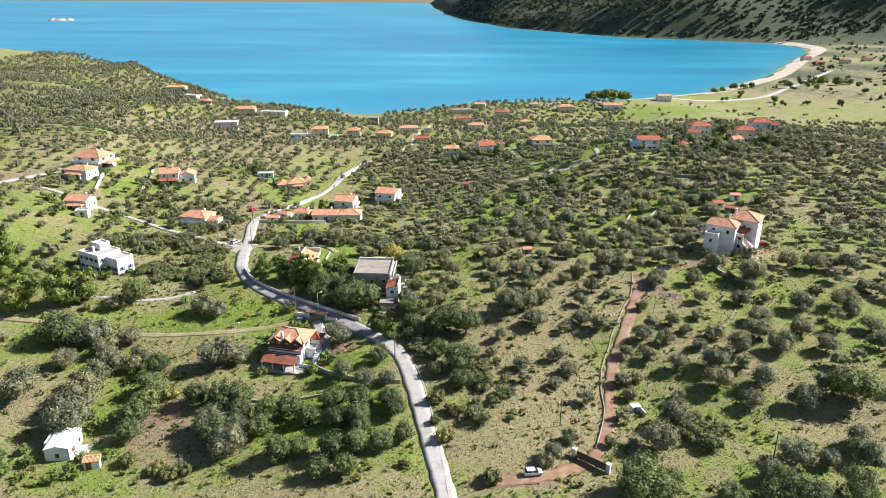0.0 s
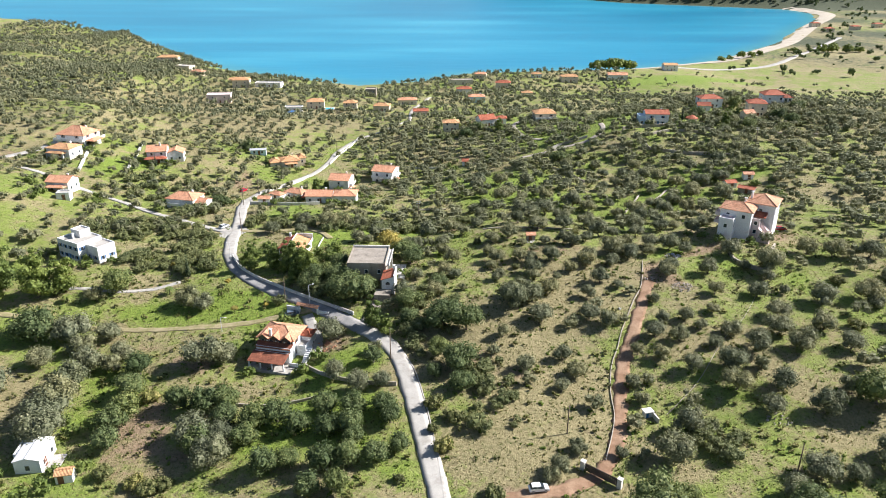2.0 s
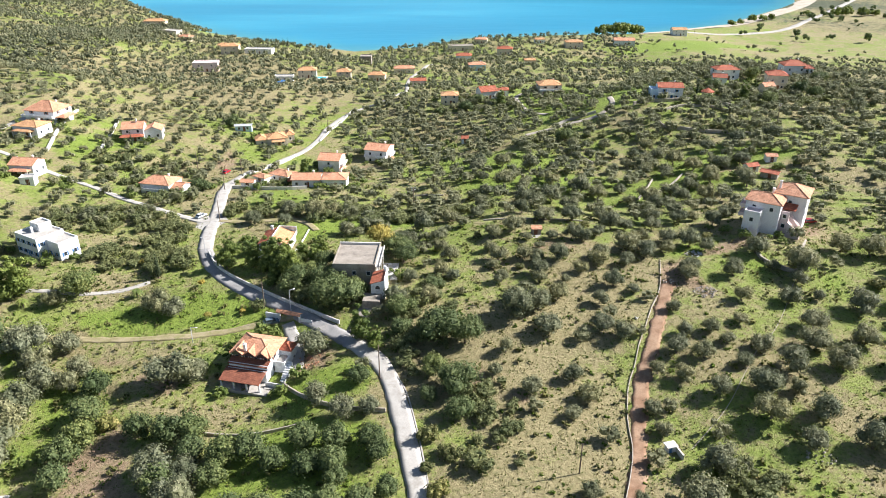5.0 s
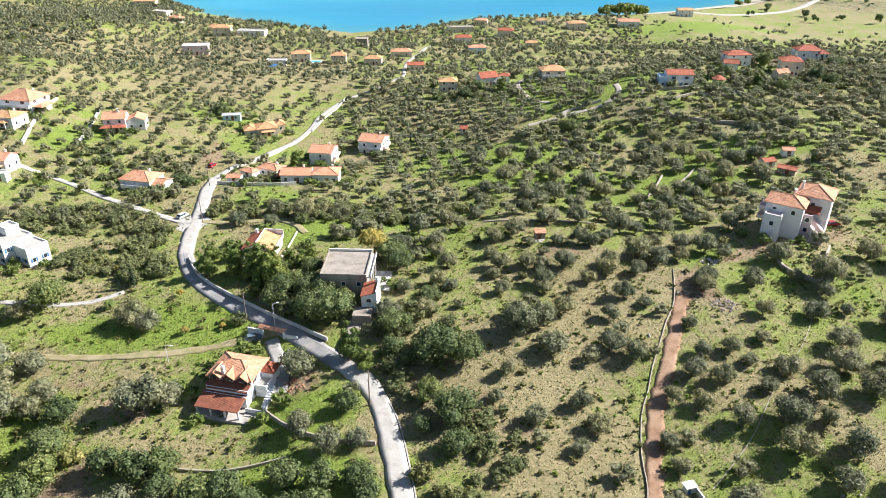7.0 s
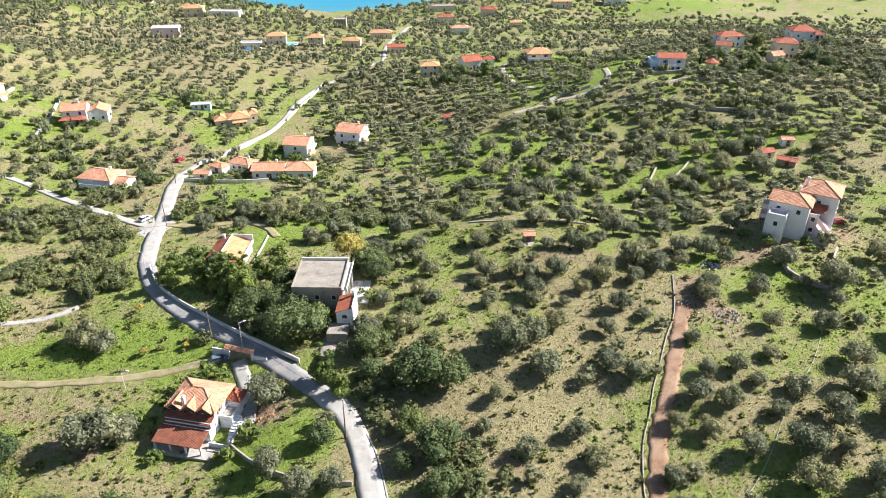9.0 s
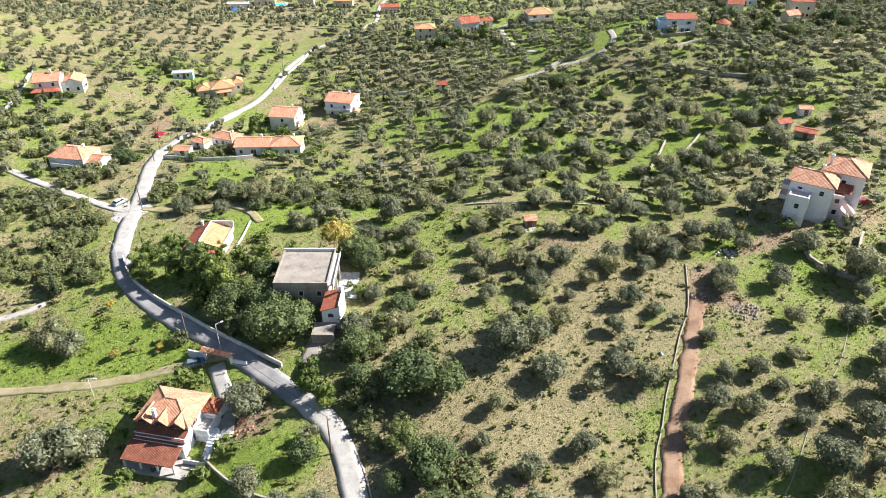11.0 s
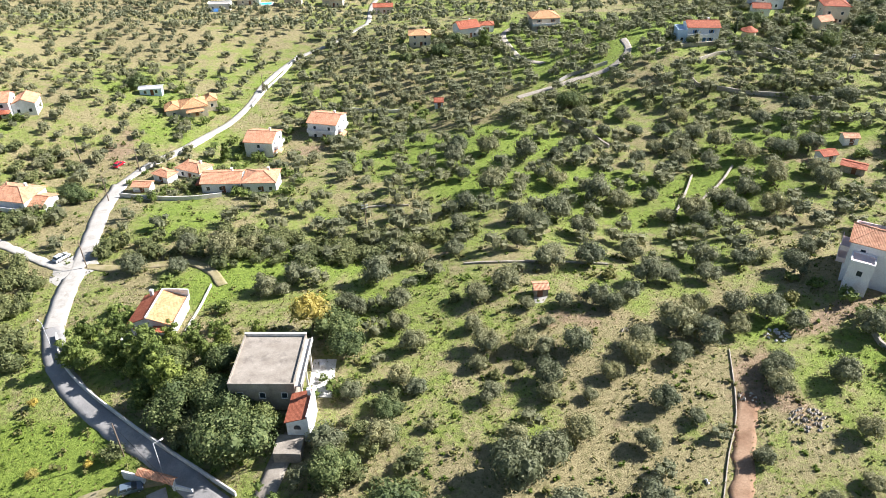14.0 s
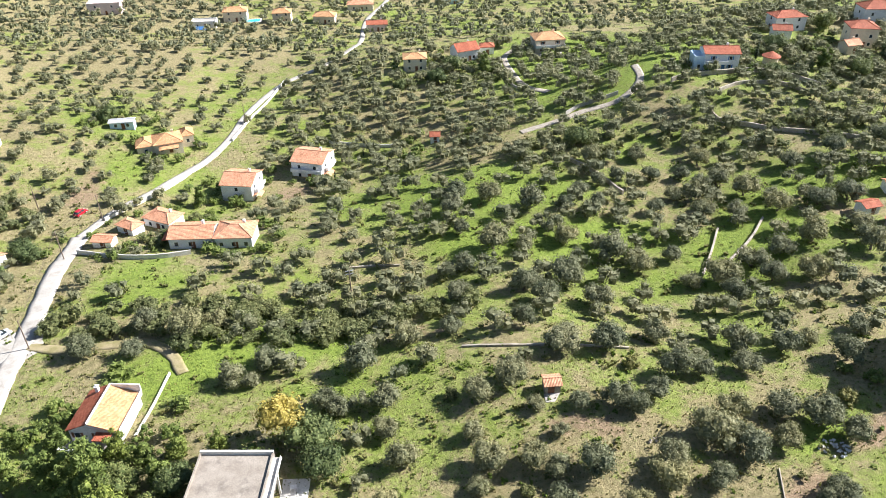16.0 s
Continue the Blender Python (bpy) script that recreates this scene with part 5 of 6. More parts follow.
def heap(x, y, size, count, label, material):
    """A heap of separate rough stones."""
    rng = np.random.RandomState(int(abs(x * 7 + y)))
    he = thing("rubble_heap", x, y, ground(x, y), 0, label, "rubble")
    for k in range(count):
        a, q = rng.uniform(0, 6.28), rng.rand() ** 0.6 * size
        s = rng.uniform(0.14, 0.4)
        px, py = q * math.cos(a), q * math.sin(a) * 0.8
        pts = [(s * i * rng.uniform(0.7, 1.2), s * j * rng.uniform(0.7, 1.2), s * h * rng.uniform(0.6, 1.0)) for i, j, h in ((1, 0, 0), (-1, 0, 0), (0, 1, 0), (0, -1, 0), (0, 0, 1), (0, 0, -1))]
        g = Geo().put(pts, [(0, 2, 4), (2, 1, 4), (1, 3, 4), (3, 0, 4), (2, 0, 5), (1, 2, 5), (3, 1, 5), (0, 3, 5)])
        part("stone", g, material, he, at=pose(px, py, ground(x + px, y + py) - ground(x, y) + 0.1 + 0.25 * max(0, 1 - q / size)))


heap(70.5, 204, 3.4, 70, "heap of pale rubble stones in grass", STONE)
heap(62, 209, 1.8, 16, "scattered stones beside the track", STONE)
heap(-30.5, 182, 3.2, 40, "scatter of broken terracotta bricks", ORANGE)
heap(44.5, 227.5, 1.2, 8, "few grey field stones in grass", STONE)
heap(50, 193, 0.8, 4, "pale boulder by the track wall", WALLW)
heap(76, 148, 3.0, 26, "rocky outcrop in dry grass", STONE)
heap(73.6, 224.5, 2.6, 46, "flat scatter of pale gravel and rubble in grass", WALLW)
yd = thing("paved_yard", -13.8, 219, ground(-13.8, 219) + 0.05, 0, "bright paved yard with a garden table", "yard")
part("paving", Geo().box(-2.0, 2.4, -5, 5, -1.2, 0.05), WALLW, yd)
part("table", Geo().box(-0.5, 0.5, 2.5, 3.3, 0.7, 0.76).box(-0.45, -0.38, 2.6, 2.67, 0.05, 0.7).box(0.38, 0.45, 3.1, 3.17, 0.05, 0.7), WHITE, yd)
pl = thing("swimming_pool", -88, 560, ground(-88, 560) + 0.1, 6, "small bright blue swimming pool with pale paving", "pool")
part("paving", Geo().box(-5, 5, -3.5, 3.5, -1.5, 0.15), WALLW, pl)
m, n, l, b = shader("pool_water", 0.05)
b.inputs["Base Color"].default_value = (0.05, 0.42, 0.55, 1)
part("water", Geo().box(-4, 4, -2.4, 2.4, 0.1, 0.2), m, pl, "clear turquoise pool water")
sp = thing("solar_panels", -112, 541, ground(-112, 541), 4, "blue solar panels on the ground", "solar panel")
for x in (-3.5, -1.2, 1.1):
    part("panel", Geo().put([(x, -1, 0.4), (x + 2.1, -1, 0.4), (x + 2.1, 1.2, 1.6), (x, 1.2, 1.6), (x, -1, 0.3), (x + 2.1, -1, 0.3), (x + 2.1, 1.2, 1.5), (x, 1.2, 1.5)], [(0, 1, 2, 3), (7, 6, 5, 4), (0, 4, 5, 1), (1, 5, 6, 2), (2, 6, 7, 3), (3, 7, 4, 0)]), BLUEP, sp)
islet = Geo()
for k, (x, y, r) in enumerate(((-1325, 2590, 26), (-1300, 2600, 18), (-1350, 2585, 16))):
    islet.tube([(x, y, SEA - 2), (x, y, SEA + 3), (x + 4, y, SEA + 7)], [r, r * 0.8, r * 0.3], 9)
tagged(new("rocky_islet", islet.mesh("rocky_islet", STONE, True)), "low pale rocky islet far out in the bay", "islet", kind="structure")

# ---------------------------------------------------------------- trees


def leaves(rng, count, lobes, size, flat=0.95, spiky=0.0):
    """Small leaf sprays over a set of lobes (centre, radius): corner points, three to a spray."""
    pick = rng.choice(len(lobes), count, p=np.array([l[1] ** 2 for l in lobes]) / sum(l[1] ** 2 for l in lobes))
    c, r = np.array([l[0] for l in lobes])[pick], np.array([l[1] for l in lobes])[pick]
    n = rng.normal(size=(count, 3))
    n /= np.linalg.norm(n, axis=1)[:, None]
    n[:, 2] = np.where(n[:, 2] < -0.8, -n[:, 2], n[:, 2])
    reach = r * (0.64 + 0.44 * rng.rand(count))
    p = c + n * reach[:, None] * [1, 1, flat]
    a = n + 0.36 * rng.normal(size=(count, 3))
    a /= np.linalg.norm(a, axis=1)[:, None]
    u = np.cross(a, rng.normal(size=(count, 3)))
    u /= np.linalg.norm(u, axis=1)[:, None]
    v = np.cross(a, u)
    s = size * rng.uniform(0.55, 1.25, count)[:, None]
    bend = 0.25 * s * a
    return np.stack([p - u * s - v * s * 0.5, p + u * s - v * s * 0.5 - bend, p + v * s * 0.9 - bend * (1 - spiky)], 1).reshape(-1, 3)


def cores(lobes, cut=2, share=0.58):
    """Dense leaf masses inside the lobes, as small facets: corner points, three to a facet."""
    u = np.linspace(-1, 1, cut + 1)
    quads = []
    for axis in range(3):
        for sign in (-1, 1):
            for i in range(cut):
                for j in range(cut):
                    c = [(u[i], u[j]), (u[i + 1], u[j]), (u[i + 1], u[j + 1]), (u[i], u[j]), (u[i + 1], u[j + 1]), (u[i], u[j + 1])]
                    quads += [np.insert(np.array(q), axis, sign) for q in (c if sign > 0 else c[::-1])]
    d = np.array(quads, float)
    d /= np.linalg.norm(d, axis=1)[:, None]
    d *= 1 + 0.13 * np.sin(d[:, :1] * 5 + 1) * np.sin(d[:, 1:2] * 6 + 2)
    return np.concatenate([np.array(c) + d * r * share for c, r in lobes])


def leaf_mesh(name, points, material, corners=3):
    me = bpy.data.meshes.new(name)
    n = len(points)
    me.vertices.add(n)
    me.vertices.foreach_set("co", points.astype(np.float32).ravel())
    me.loops.add(n)
    me.loops.foreach_set("vertex_index", np.arange(n, dtype=np.int32))
    me.polygons.add(n // corners)
    me.polygons.foreach_set("loop_start", np.arange(0, n, corners, dtype=np.int32))
    me.update(calc_edges=True)
    me.materials.append(material)
    return me


def crown_lobes(rng, radius, tall, base, count=9, kind="olive"):
    lobes = []
    for k in range(count):
        a, q = 2 * math.pi * (k + rng.rand()) / count, math.sqrt(rng.rand()) * 0.72
        if kind == "round":
            q *= 0.8
        zc = base + (tall - base) * (0.2 + 0.45 * rng.rand() * (1 - 0.5 * q))
        lobes.append(((radius * q * math.cos(a), radius * q * math.sin(a), zc), radius * rng.uniform(0.42, 0.66)))
    return lobes


def bough_tree(rng, lobes, base, girth):
    g = Geo()
    tip = (rng.uniform(-0.3, 0.3), rng.uniform(-0.3, 0.3), base)
    g.tube([(0, 0, -0.5), (0.05, 0.03, 0.3), (tip[0] * 0.6, tip[1] * 0.6, base * 0.6), tip], [girth * 1.5, girth, girth * 0.8, girth * 0.75], 7)
    for c, r in lobes[:6]:
        mid = [(tip[i] + c[i]) / 2 for i in range(3)]
        mid[2] -= 0.12 * r
        g.tube([tip, mid, c], [girth * 0.5, girth * 0.3, girth * 0.1], 5)
    return g


TREES = {}


def tree_kind(key, name, material, radius, tall, base, girth, sprays, size, label, variants=4, kind="olive", flat=0.95, spiky=0.0):
    """Builds the variants of one kind of tree: a thing with trunk and crown each."""
    TREES[key] = []
    for k in range(variants):
        rng = np.random.RandomState(100 + 17 * k + len(key) * 3 + int(radius * 10))
        if kind == "cone":
            lobes = [((0, 0, base + (tall - base) * u), radius * (1.05 - u) * (0.75 if u < 0.1 else 1)) for u in np.linspace(0.05, 0.95, 10)]
        elif kind == "pine":
            lobes = [((radius * 0.6 * math.cos(i * 2.4) * rng.rand(), radius * 0.6 * math.sin(i * 2.4) * rng.rand(), base + (tall - base) * (i + 0.5) / 12), radius * (0.62 - 0.035 * i)) for i in range(12)]
        else:
            lobes = crown_lobes(rng, radius, tall, base, 9 + k % 4, kind)
        ob = thing(name, 0, -600 - 12 * k, -60, 0, label, "tree")
        part("trunk", bough_tree(rng, lobes, base, girth), BARK, ob, soft=True)
        part("crown", leaf_mesh("crown", np.concatenate([cores(lobes), leaves(rng, sprays, lobes, size, flat, spiky)]), material), None, ob)
        TREES[key].append((ob, lobes))


tree_kind("olive", "olive_tree", OLIVE, 2.75, 5.0, 0.7, 0.22, 2100, 0.165, "grey-green olive tree with a gnarled trunk in grass", 6)
tree_kind("citrus", "orange_tree", CITRUS, 2.4, 4.3, 0.4, 0.14, 1900, 0.165, "dense dark green orchard tree in grass", 4, "round")
tree_kind("pine", "pine_tree", PINE, 3.2, 8.0, 1.2, 0.24, 2300, 0.22, "bushy bright green pine tree", 4, "pine", 0.7, 1.0)
tree_kind("oak", "evergreen_tree", CITRUS, 3.6, 6.3, 0.9, 0.26, 2700, 0.20, "large dark evergreen tree with a dense crown", 4)
tree_kind("cypress", "cypress_tree", CYPRESS, 0.9, 9.0, 0.6, 0.16, 700, 0.16, "slender dark cypress tree", 2, "cone", 1.0)
tree_kind("yellow", "mimosa_tree", YELLOW, 2.8, 6.0, 1.4, 0.2, 1300, 0.18, "tree with yellowing autumn leaves", 2)
tree_kind("bush", "bush", SCRUB, 1.3, 1.5, 0.2, 0.06, 450, 0.11, "rounded scrubby evergreen bush in dry grass", 4)

USED = {}


def plant(key, x, y, size=1.0, label="", group="", rng=random):
    kinds = TREES[key]
    k = rng.randrange(len(kinds))
    m = pose(x, y, ground(x, y) - 0.05, 0, 0, rng.uniform(0, 360)) @ Matrix.Diagonal((size, size, size * rng.uniform(0.88, 1.12), 1))
    if (key, k) not in USED:
        USED[key, k] = ob = kinds[k][0]
    else:
        ob = copy_thing(kinds[k][0], m)
    ob.matrix_basis = m
    return tagged(ob, label, group=group)


TAKEN = []


def free_spot(x, y, r):
    t = np.array(TAKEN)
    return bool((((x - t[:, 0]) ** 2 + (y - t[:, 1]) ** 2) > (r + t[:, 2]) ** 2).all())

def scatter(area, gap, rng, jitter=0.32, keep=0.9, turn=0.0, clear=1.2):
    """Places on a loose planting grid inside a box (x0, x1, y0, y1), off the lanes and off what stands there."""
    x0, x1, y0, y1 = area
    c, s = math.cos(radians(turn)), math.sin(radians(turn))
    mx, my, span = (x0 + x1) / 2, (y0 + y1) / 2, max(x1 - x0, y1 - y0)
    pts = []
    for u in np.arange(-span, span, gap):
        for v in np.arange(-span, span, gap):
            a, b = u + rng.uniform(-jitter, jitter) * gap, v + rng.uniform(-jitter, jitter) * gap
            x, y = mx + a * c - b * s, my + a * s + b * c
            if x0 < x < x1 and y0 < y < y1 and rng.rand() < keep:
                pts.append((x, y))
    if not pts:
        return []
    p = np.array(pts)
    ok = lane_distance(p[:, 0], p[:, 1]) > clear
    return [tuple(q) for q, k in zip(p, ok) if k and free_spot(q[0], q[1], 1.6)]


GROVES = [
    ("pine", [(-15.1, 184.8, 0.77), (-19, 188.5, 1.09), (-24.9, 192.9, 1.01), (-133.5, 203.2, 1.6), (-121.3, 207.4, 1.89), (-114.4, 210.7, 1.42), (-134, 211.3, 1.9), (-47.6, 211.5, 0.93), (-45.9, 215.7, 0.81), (-41.4, 217.2, 1.32), (-145.5, 221.4, 1.9), (-46, 223.8, 1.18), (-49.8, 223.9, 0.96), (-54.6, 226.3, 1.08), (-62.3, 226.3, 1.04), (-49, 227.7, 1.23), (-67, 228.9, 0.78), (-27.5, 230, 0.71), (-34, 230.2, 0.83), (-154.8, 235, 1.9), (-57, 234.5, 0.7), (-63, 233.5, 0.75), (-40, 229.5, 0.8), (-45, 231.5, 0.8), (-36, 225, 0.85)]),
    ("oak", [(74, 117.3, 1.14), (58.6, 117.6, 0.89), (68.8, 118.3, 1.31), (85.1, 119.1, 1.18), (41, 120.3, 1.59), (47.6, 122.2, 0.92), (99.9, 152.7, 1.67), (4.5, 160.1, 0.95), (-1.4, 165.6, 0.6), (4.3, 168.9, 1.26), (-0.7, 174.1, 0.8), (6.7, 184.8, 1.13), (1, 187.3, 1.59), (-112.8, 188.1, 1.7), (-9.3, 189.2, 0.92), (-9.2, 197.3, 1.07), (-29.5, 203.5, 1.5), (-25.2, 203.9, 1.47), (-31.3, 205.2, 1.03), (-1.2, 209.2, 0.66), (-30.9, 211.2, 0.87), (-38.8, 211.5, 1.28), (-24.6, 211.6, 0.76), (-100.3, 212.7, 1.52), (-10.1, 225.3, 1.04), (-12.6, 232, 1.23)]),
    ("olive", [(69.8, 125, 1.04), (83.4, 129.5, 0.83), (76.6, 129.8, 1.33), (92.5, 130, 1.38), (22.6, 130.5, 0.71), (24.7, 132.7, 0.86), (93.7, 136.5, 1.15), (49.4, 136.8, 1.5), (38.4, 137.9, 0.55), (-49.5, 138.5, 1.53), (29.5, 139.3, 0.74), (60.3, 145.4, 0.58), (54.6, 145.8, 1.36), (-56.4, 146.2, 1.59), (-49.9, 146.9, 1.06), (-90.7, 148.1, 1.87), (87, 150.1, 1.3), (75.6, 150.2, 0.99), (-92.8, 155.3, 1.78), (95.9, 155.9, 1.06), (47.2, 156.4, 0.71), (80.4, 157.6, 1.32), (70.2, 158.6, 1.3), (29.2, 160, 0.7), (-110.4, 160.7, 1.9), (-92.5, 161, 1.81), (-20, 161.2, 1.03), (46.3, 162, 0.72), (-14.3, 162.2, 0.87), (78.6, 165.4, 0.77)]),
    ("olive", [(33.7, 165.5, 1), (-26.5, 166.4, 1.16), (71.4, 166.5, 1.34), (62.1, 166.8, 0.92), (21.2, 167.4, 0.89), (-92.6, 167.6, 1.61), (55.9, 171.4, 0.93), (30.9, 172, 0.91), (91.9, 172.9, 1.3), (104.2, 173, 1.14), (13.4, 173.2, 0.62), (80.6, 173.2, 1.27), (118.9, 173.7, 1.18), (50.4, 173.9, 0.76), (-91.8, 174.6, 1.58), (-85.7, 174.8, 1.1), (70.7, 175.2, 0.78), (-62.3, 176.2, 1.9), (-105.5, 176.9, 1.31), (62.2, 178.1, 0.96), (-56.8, 178.5, 1.21), (56.4, 180, 0.96), (-85.5, 180.3, 1.28), (76.3, 180.4, 0.99), (88.8, 180.5, 1.33), (16.2, 180.8, 0.76), (101.5, 182.3, 1.17), (-97.9, 183, 1.48), (69.3, 183.2, 0.68), (122.1, 183.5, 1.23)]),
    ("olive", [(-29.9, 185.4, 1.5), (59.6, 185.9, 0.8), (45, 186.2, 0.97), (66.4, 187.3, 0.81), (27.3, 188, 1.27), (40.6, 188.9, 1.07), (92.3, 189, 1.18), (-103.2, 189.5, 1.9), (-92.9, 190.5, 1.34), (74.9, 190.8, 0.71), (121.9, 193.6, 0.92), (19.6, 194.4, 1.6), (107.5, 195.7, 1.58), (59.7, 196.2, 0.64), (121.9, 197.6, 1.64), (25.8, 197.9, 1.26), (90.5, 199.5, 1.09), (41.9, 200, 0.83), (78.7, 200.2, 0.87), (20.5, 201, 1.14), (99.2, 201.5, 0.59), (31.6, 202.6, 1.03), (-10.9, 202.8, 1.07), (-1.9, 204, 0.95), (-70.8, 204.5, 1.19), (52, 204.8, 0.64), (6.4, 205.8, 0.52), (-75.9, 206.6, 1.38), (-104.1, 207.6, 1.08), (47.2, 208.2, 1.01)]),
    ("olive", [(133.1, 208.6, 0.98), (96.8, 209.2, 0.92), (67.8, 210.5, 0.95), (34.6, 210.6, 0.52), (27.5, 211, 0.75), (17.4, 212.1, 0.86), (80.8, 212.4, 1.12), (67.6, 213.6, 0.9), (-7.6, 214.1, 0.76), (99.5, 214.4, 1.66), (3.8, 214.6, 0.76), (27.7, 214.8, 1.01), (39.6, 215.1, 0.75), (70.5, 215.5, 0.91), (92.9, 215.6, 0.79), (1.1, 217.5, 0.85), (53.1, 219, 0.95), (44.9, 219.6, 1.11), (15.3, 220, 0.66), (133.9, 221.4, 1.41), (34.1, 222.2, 1.11), (28.5, 222.5, 0.9), (123.4, 222.7, 1.39), (46.6, 222.9, 0.95), (-34, 223, 0.84), (59.9, 224, 1.14), (91.1, 224.1, 1.18), (24.9, 224.3, 0.91), (17.3, 224.7, 1.04), (65.8, 225.7, 0.87)]),
    ("olive", [(3, 226.3, 1.05), (116.7, 226.4, 1.23), (77.4, 226.4, 0.9), (54.8, 227.2, 1.5), (59.4, 227.8, 0.87), (73.6, 229.7, 1.2), (29.7, 230.1, 0.56), (15.3, 231.3, 0.7), (0.4, 232.6, 0.84), (68.4, 232.8, 1.05), (59.6, 232.9, 1.03), (43.4, 234.6, 0.87), (40.3, 236.2, 1.01), (34.4, 236.2, 0.7), (26.9, 236.3, 0.64), (48, 238.1, 0.89), (-7.8, 238.6, 0.87), (17, 240.1, 1.01), (0.2, 240.1, 1.02), (-10.7, 240.8, 0.89), (22.7, 243.3, 1.17), (58.2, 243.5, 0.78), (53.8, 243.7, 1.22), (66.8, 244.6, 0.96), (85.8, 245, 1.16), (-26, 247.9, 0.64), (-29.7, 248.9, 1.1), (76.1, 249.8, 1), (67.7, 251.7, 1.31), (81.9, 251.7, 0.7)]),
    ("olive", [(-5.1, 251.7, 1.39), (33.9, 252.3, 1.24), (43, 252.3, 1.25), (92.6, 253.6, 0.89), (-23.6, 254, 1.12), (53.2, 255.7, 0.99), (-51.6, 258.2, 0.87), (-62.1, 259.3, 1.06), (3.5, 260.4, 1.14), (27.6, 261, 0.98), (12.9, 261.3, 0.82), (-42.3, 264.8, 1.38), (-36.4, 267, 1.01), (-51.5, 267.3, 1.04), (33.8, 270.5, 1.2), (45.3, 270.7, 1.22), (75.1, 271.4, 1.07), (14.9, 274.5, 1.05), (29.4, 275.9, 1.23), (94.5, 276.5, 1.14), (86.3, 276.9, 1.12), (67.8, 277.2, 0.91), (75.2, 277.7, 1.47), (40.3, 279.3, 1.58), (84, 283.5, 1.34), (111.8, 284.2, 1.41), (58, 284.3, 1.14), (92, 286.8, 1.18), (17, 287.3, 1.12), (67.1, 288.5, 0.95)]),
    ("olive", [(100.5, 289.2, 1.41), (52.2, 289.9, 1.53), (113.2, 292.6, 1.05), (32.1, 293.5, 0.86), (24.5, 294.9, 1.49), (42.4, 297.3, 1.19), (16.8, 303.7, 0.82), (109.1, 304.6, 1.3), (98.7, 304.7, 1.27), (88.5, 304.8, 0.94), (117.6, 306.9, 1.33), (80.9, 307.6, 1.05), (68.8, 310.4, 0.87), (54, 313.7, 0.95), (45.1, 314.1, 0.95), (36.2, 314.6, 1.54), (14.6, 314.7, 1.26), (94.1, 315.3, 1.31), (75.6, 317.2, 0.91), (25.6, 320.1, 1.29), (84, 321, 1.11), (50.9, 321.4, 0.98), (89.3, 322.1, 1.12), (16.7, 323.9, 1.31), (57.1, 326.7, 0.92), (110.9, 327, 1.17), (81.4, 327.9, 0.95), (62.8, 328.6, 1.02), (72.9, 329, 1.03), (124.9, 330.7, 1.21)]),
    ("olive", [(88, 334.5, 1.17), (140.6, 334.6, 1.52), (71.5, 340.3, 0.98), (57.5, 341.1, 1.11)]),
    ("citrus", [(-20.8, 127.7, 1.22), (-26.3, 128, 1.23), (-24.9, 134.9, 1.43), (-37.1, 135.5, 1.55), (-19.9, 135.6, 1.43), (-32.2, 136.5, 1.18), (-13.7, 136.9, 1.32), (-8.7, 139.4, 1.17), (-18.7, 142.2, 1.19), (-53.4, 142.8, 1.49), (-43.1, 144.4, 1.47), (-74.9, 145.6, 1.42), (-19.8, 146, 1.3), (-25.2, 146.1, 1.39), (-32.3, 148.1, 1.33), (-11.2, 148.3, 1.22), (-43, 150.2, 1.51), (-37.7, 151.5, 1.51), (-75.8, 151.9, 1.62), (-19.8, 152.1, 1.48), (-12.9, 152.4, 1.33), (-49.9, 152.6, 1.39), (-26.9, 153.6, 1.5), (-56.9, 157.3, 1.59), (-75.8, 157.5, 1.65), (-63.1, 158.6, 1.46), (-51.5, 158.8, 1.58), (-77, 164.6, 1.63), (-17.3, 172.1, 1.17), (-77.8, 172.8, 1.47)]),
    ("bush", [(10.6, 125.9, 1.9), (-8.3, 130.5, 1.1), (-60.2, 131, 1.9), (-57, 132.6, 1.61), (-64, 132.9, 1.9), (-2.8, 133.9, 1.1), (-71.6, 135.9, 1.9), (0.4, 139.5, 1.9), (-1.7, 145.4, 1.1), (2.4, 149.1, 1.9), (-1.8, 153.5, 1.9), (-6.2, 161, 1.1), (-71.3, 162.3, 1.9), (7.6, 163.1, 1.9), (110.7, 182.8, 1.9), (117.4, 207, 1.9), (18.5, 217.2, 1.06), (69.9, 217.7, 0.82), (23, 219, 1.07), (80.9, 235.1, 1.36), (12, 240.7, 1.26), (45.9, 246.4, 1.33)]),
    ("yellow", [(-17.2, 233.7, 1.5), (-61, 202, 0.42), (-67, 217, 0.38), (-52, 203.5, 0.3), (-88, 229, 0.4)]),
]
rng = np.random.RandomState(5)
pick = random.Random(7)
GROVES.append(("oak", [(-27, 208.5, 1.2), (-22, 208, 0.85), (-32, 212, 1.1), (-37, 217, 1.0), (-33, 223, 0.9), (-42, 224, 1.0), (-30, 203.5, 0.9)]))
for key, spots in GROVES:
    for x, y, s in spots:
        if lane_distance(np.array([x]), np.array([y]))[0] > -0.3:
            plant(key, x, y, s, "low garden bush with yellowing leaves in grass" if key == "yellow" and s < 1 else "", "trees of the groves", pick)
            TAKEN.append((x, y, 2.4 * s))
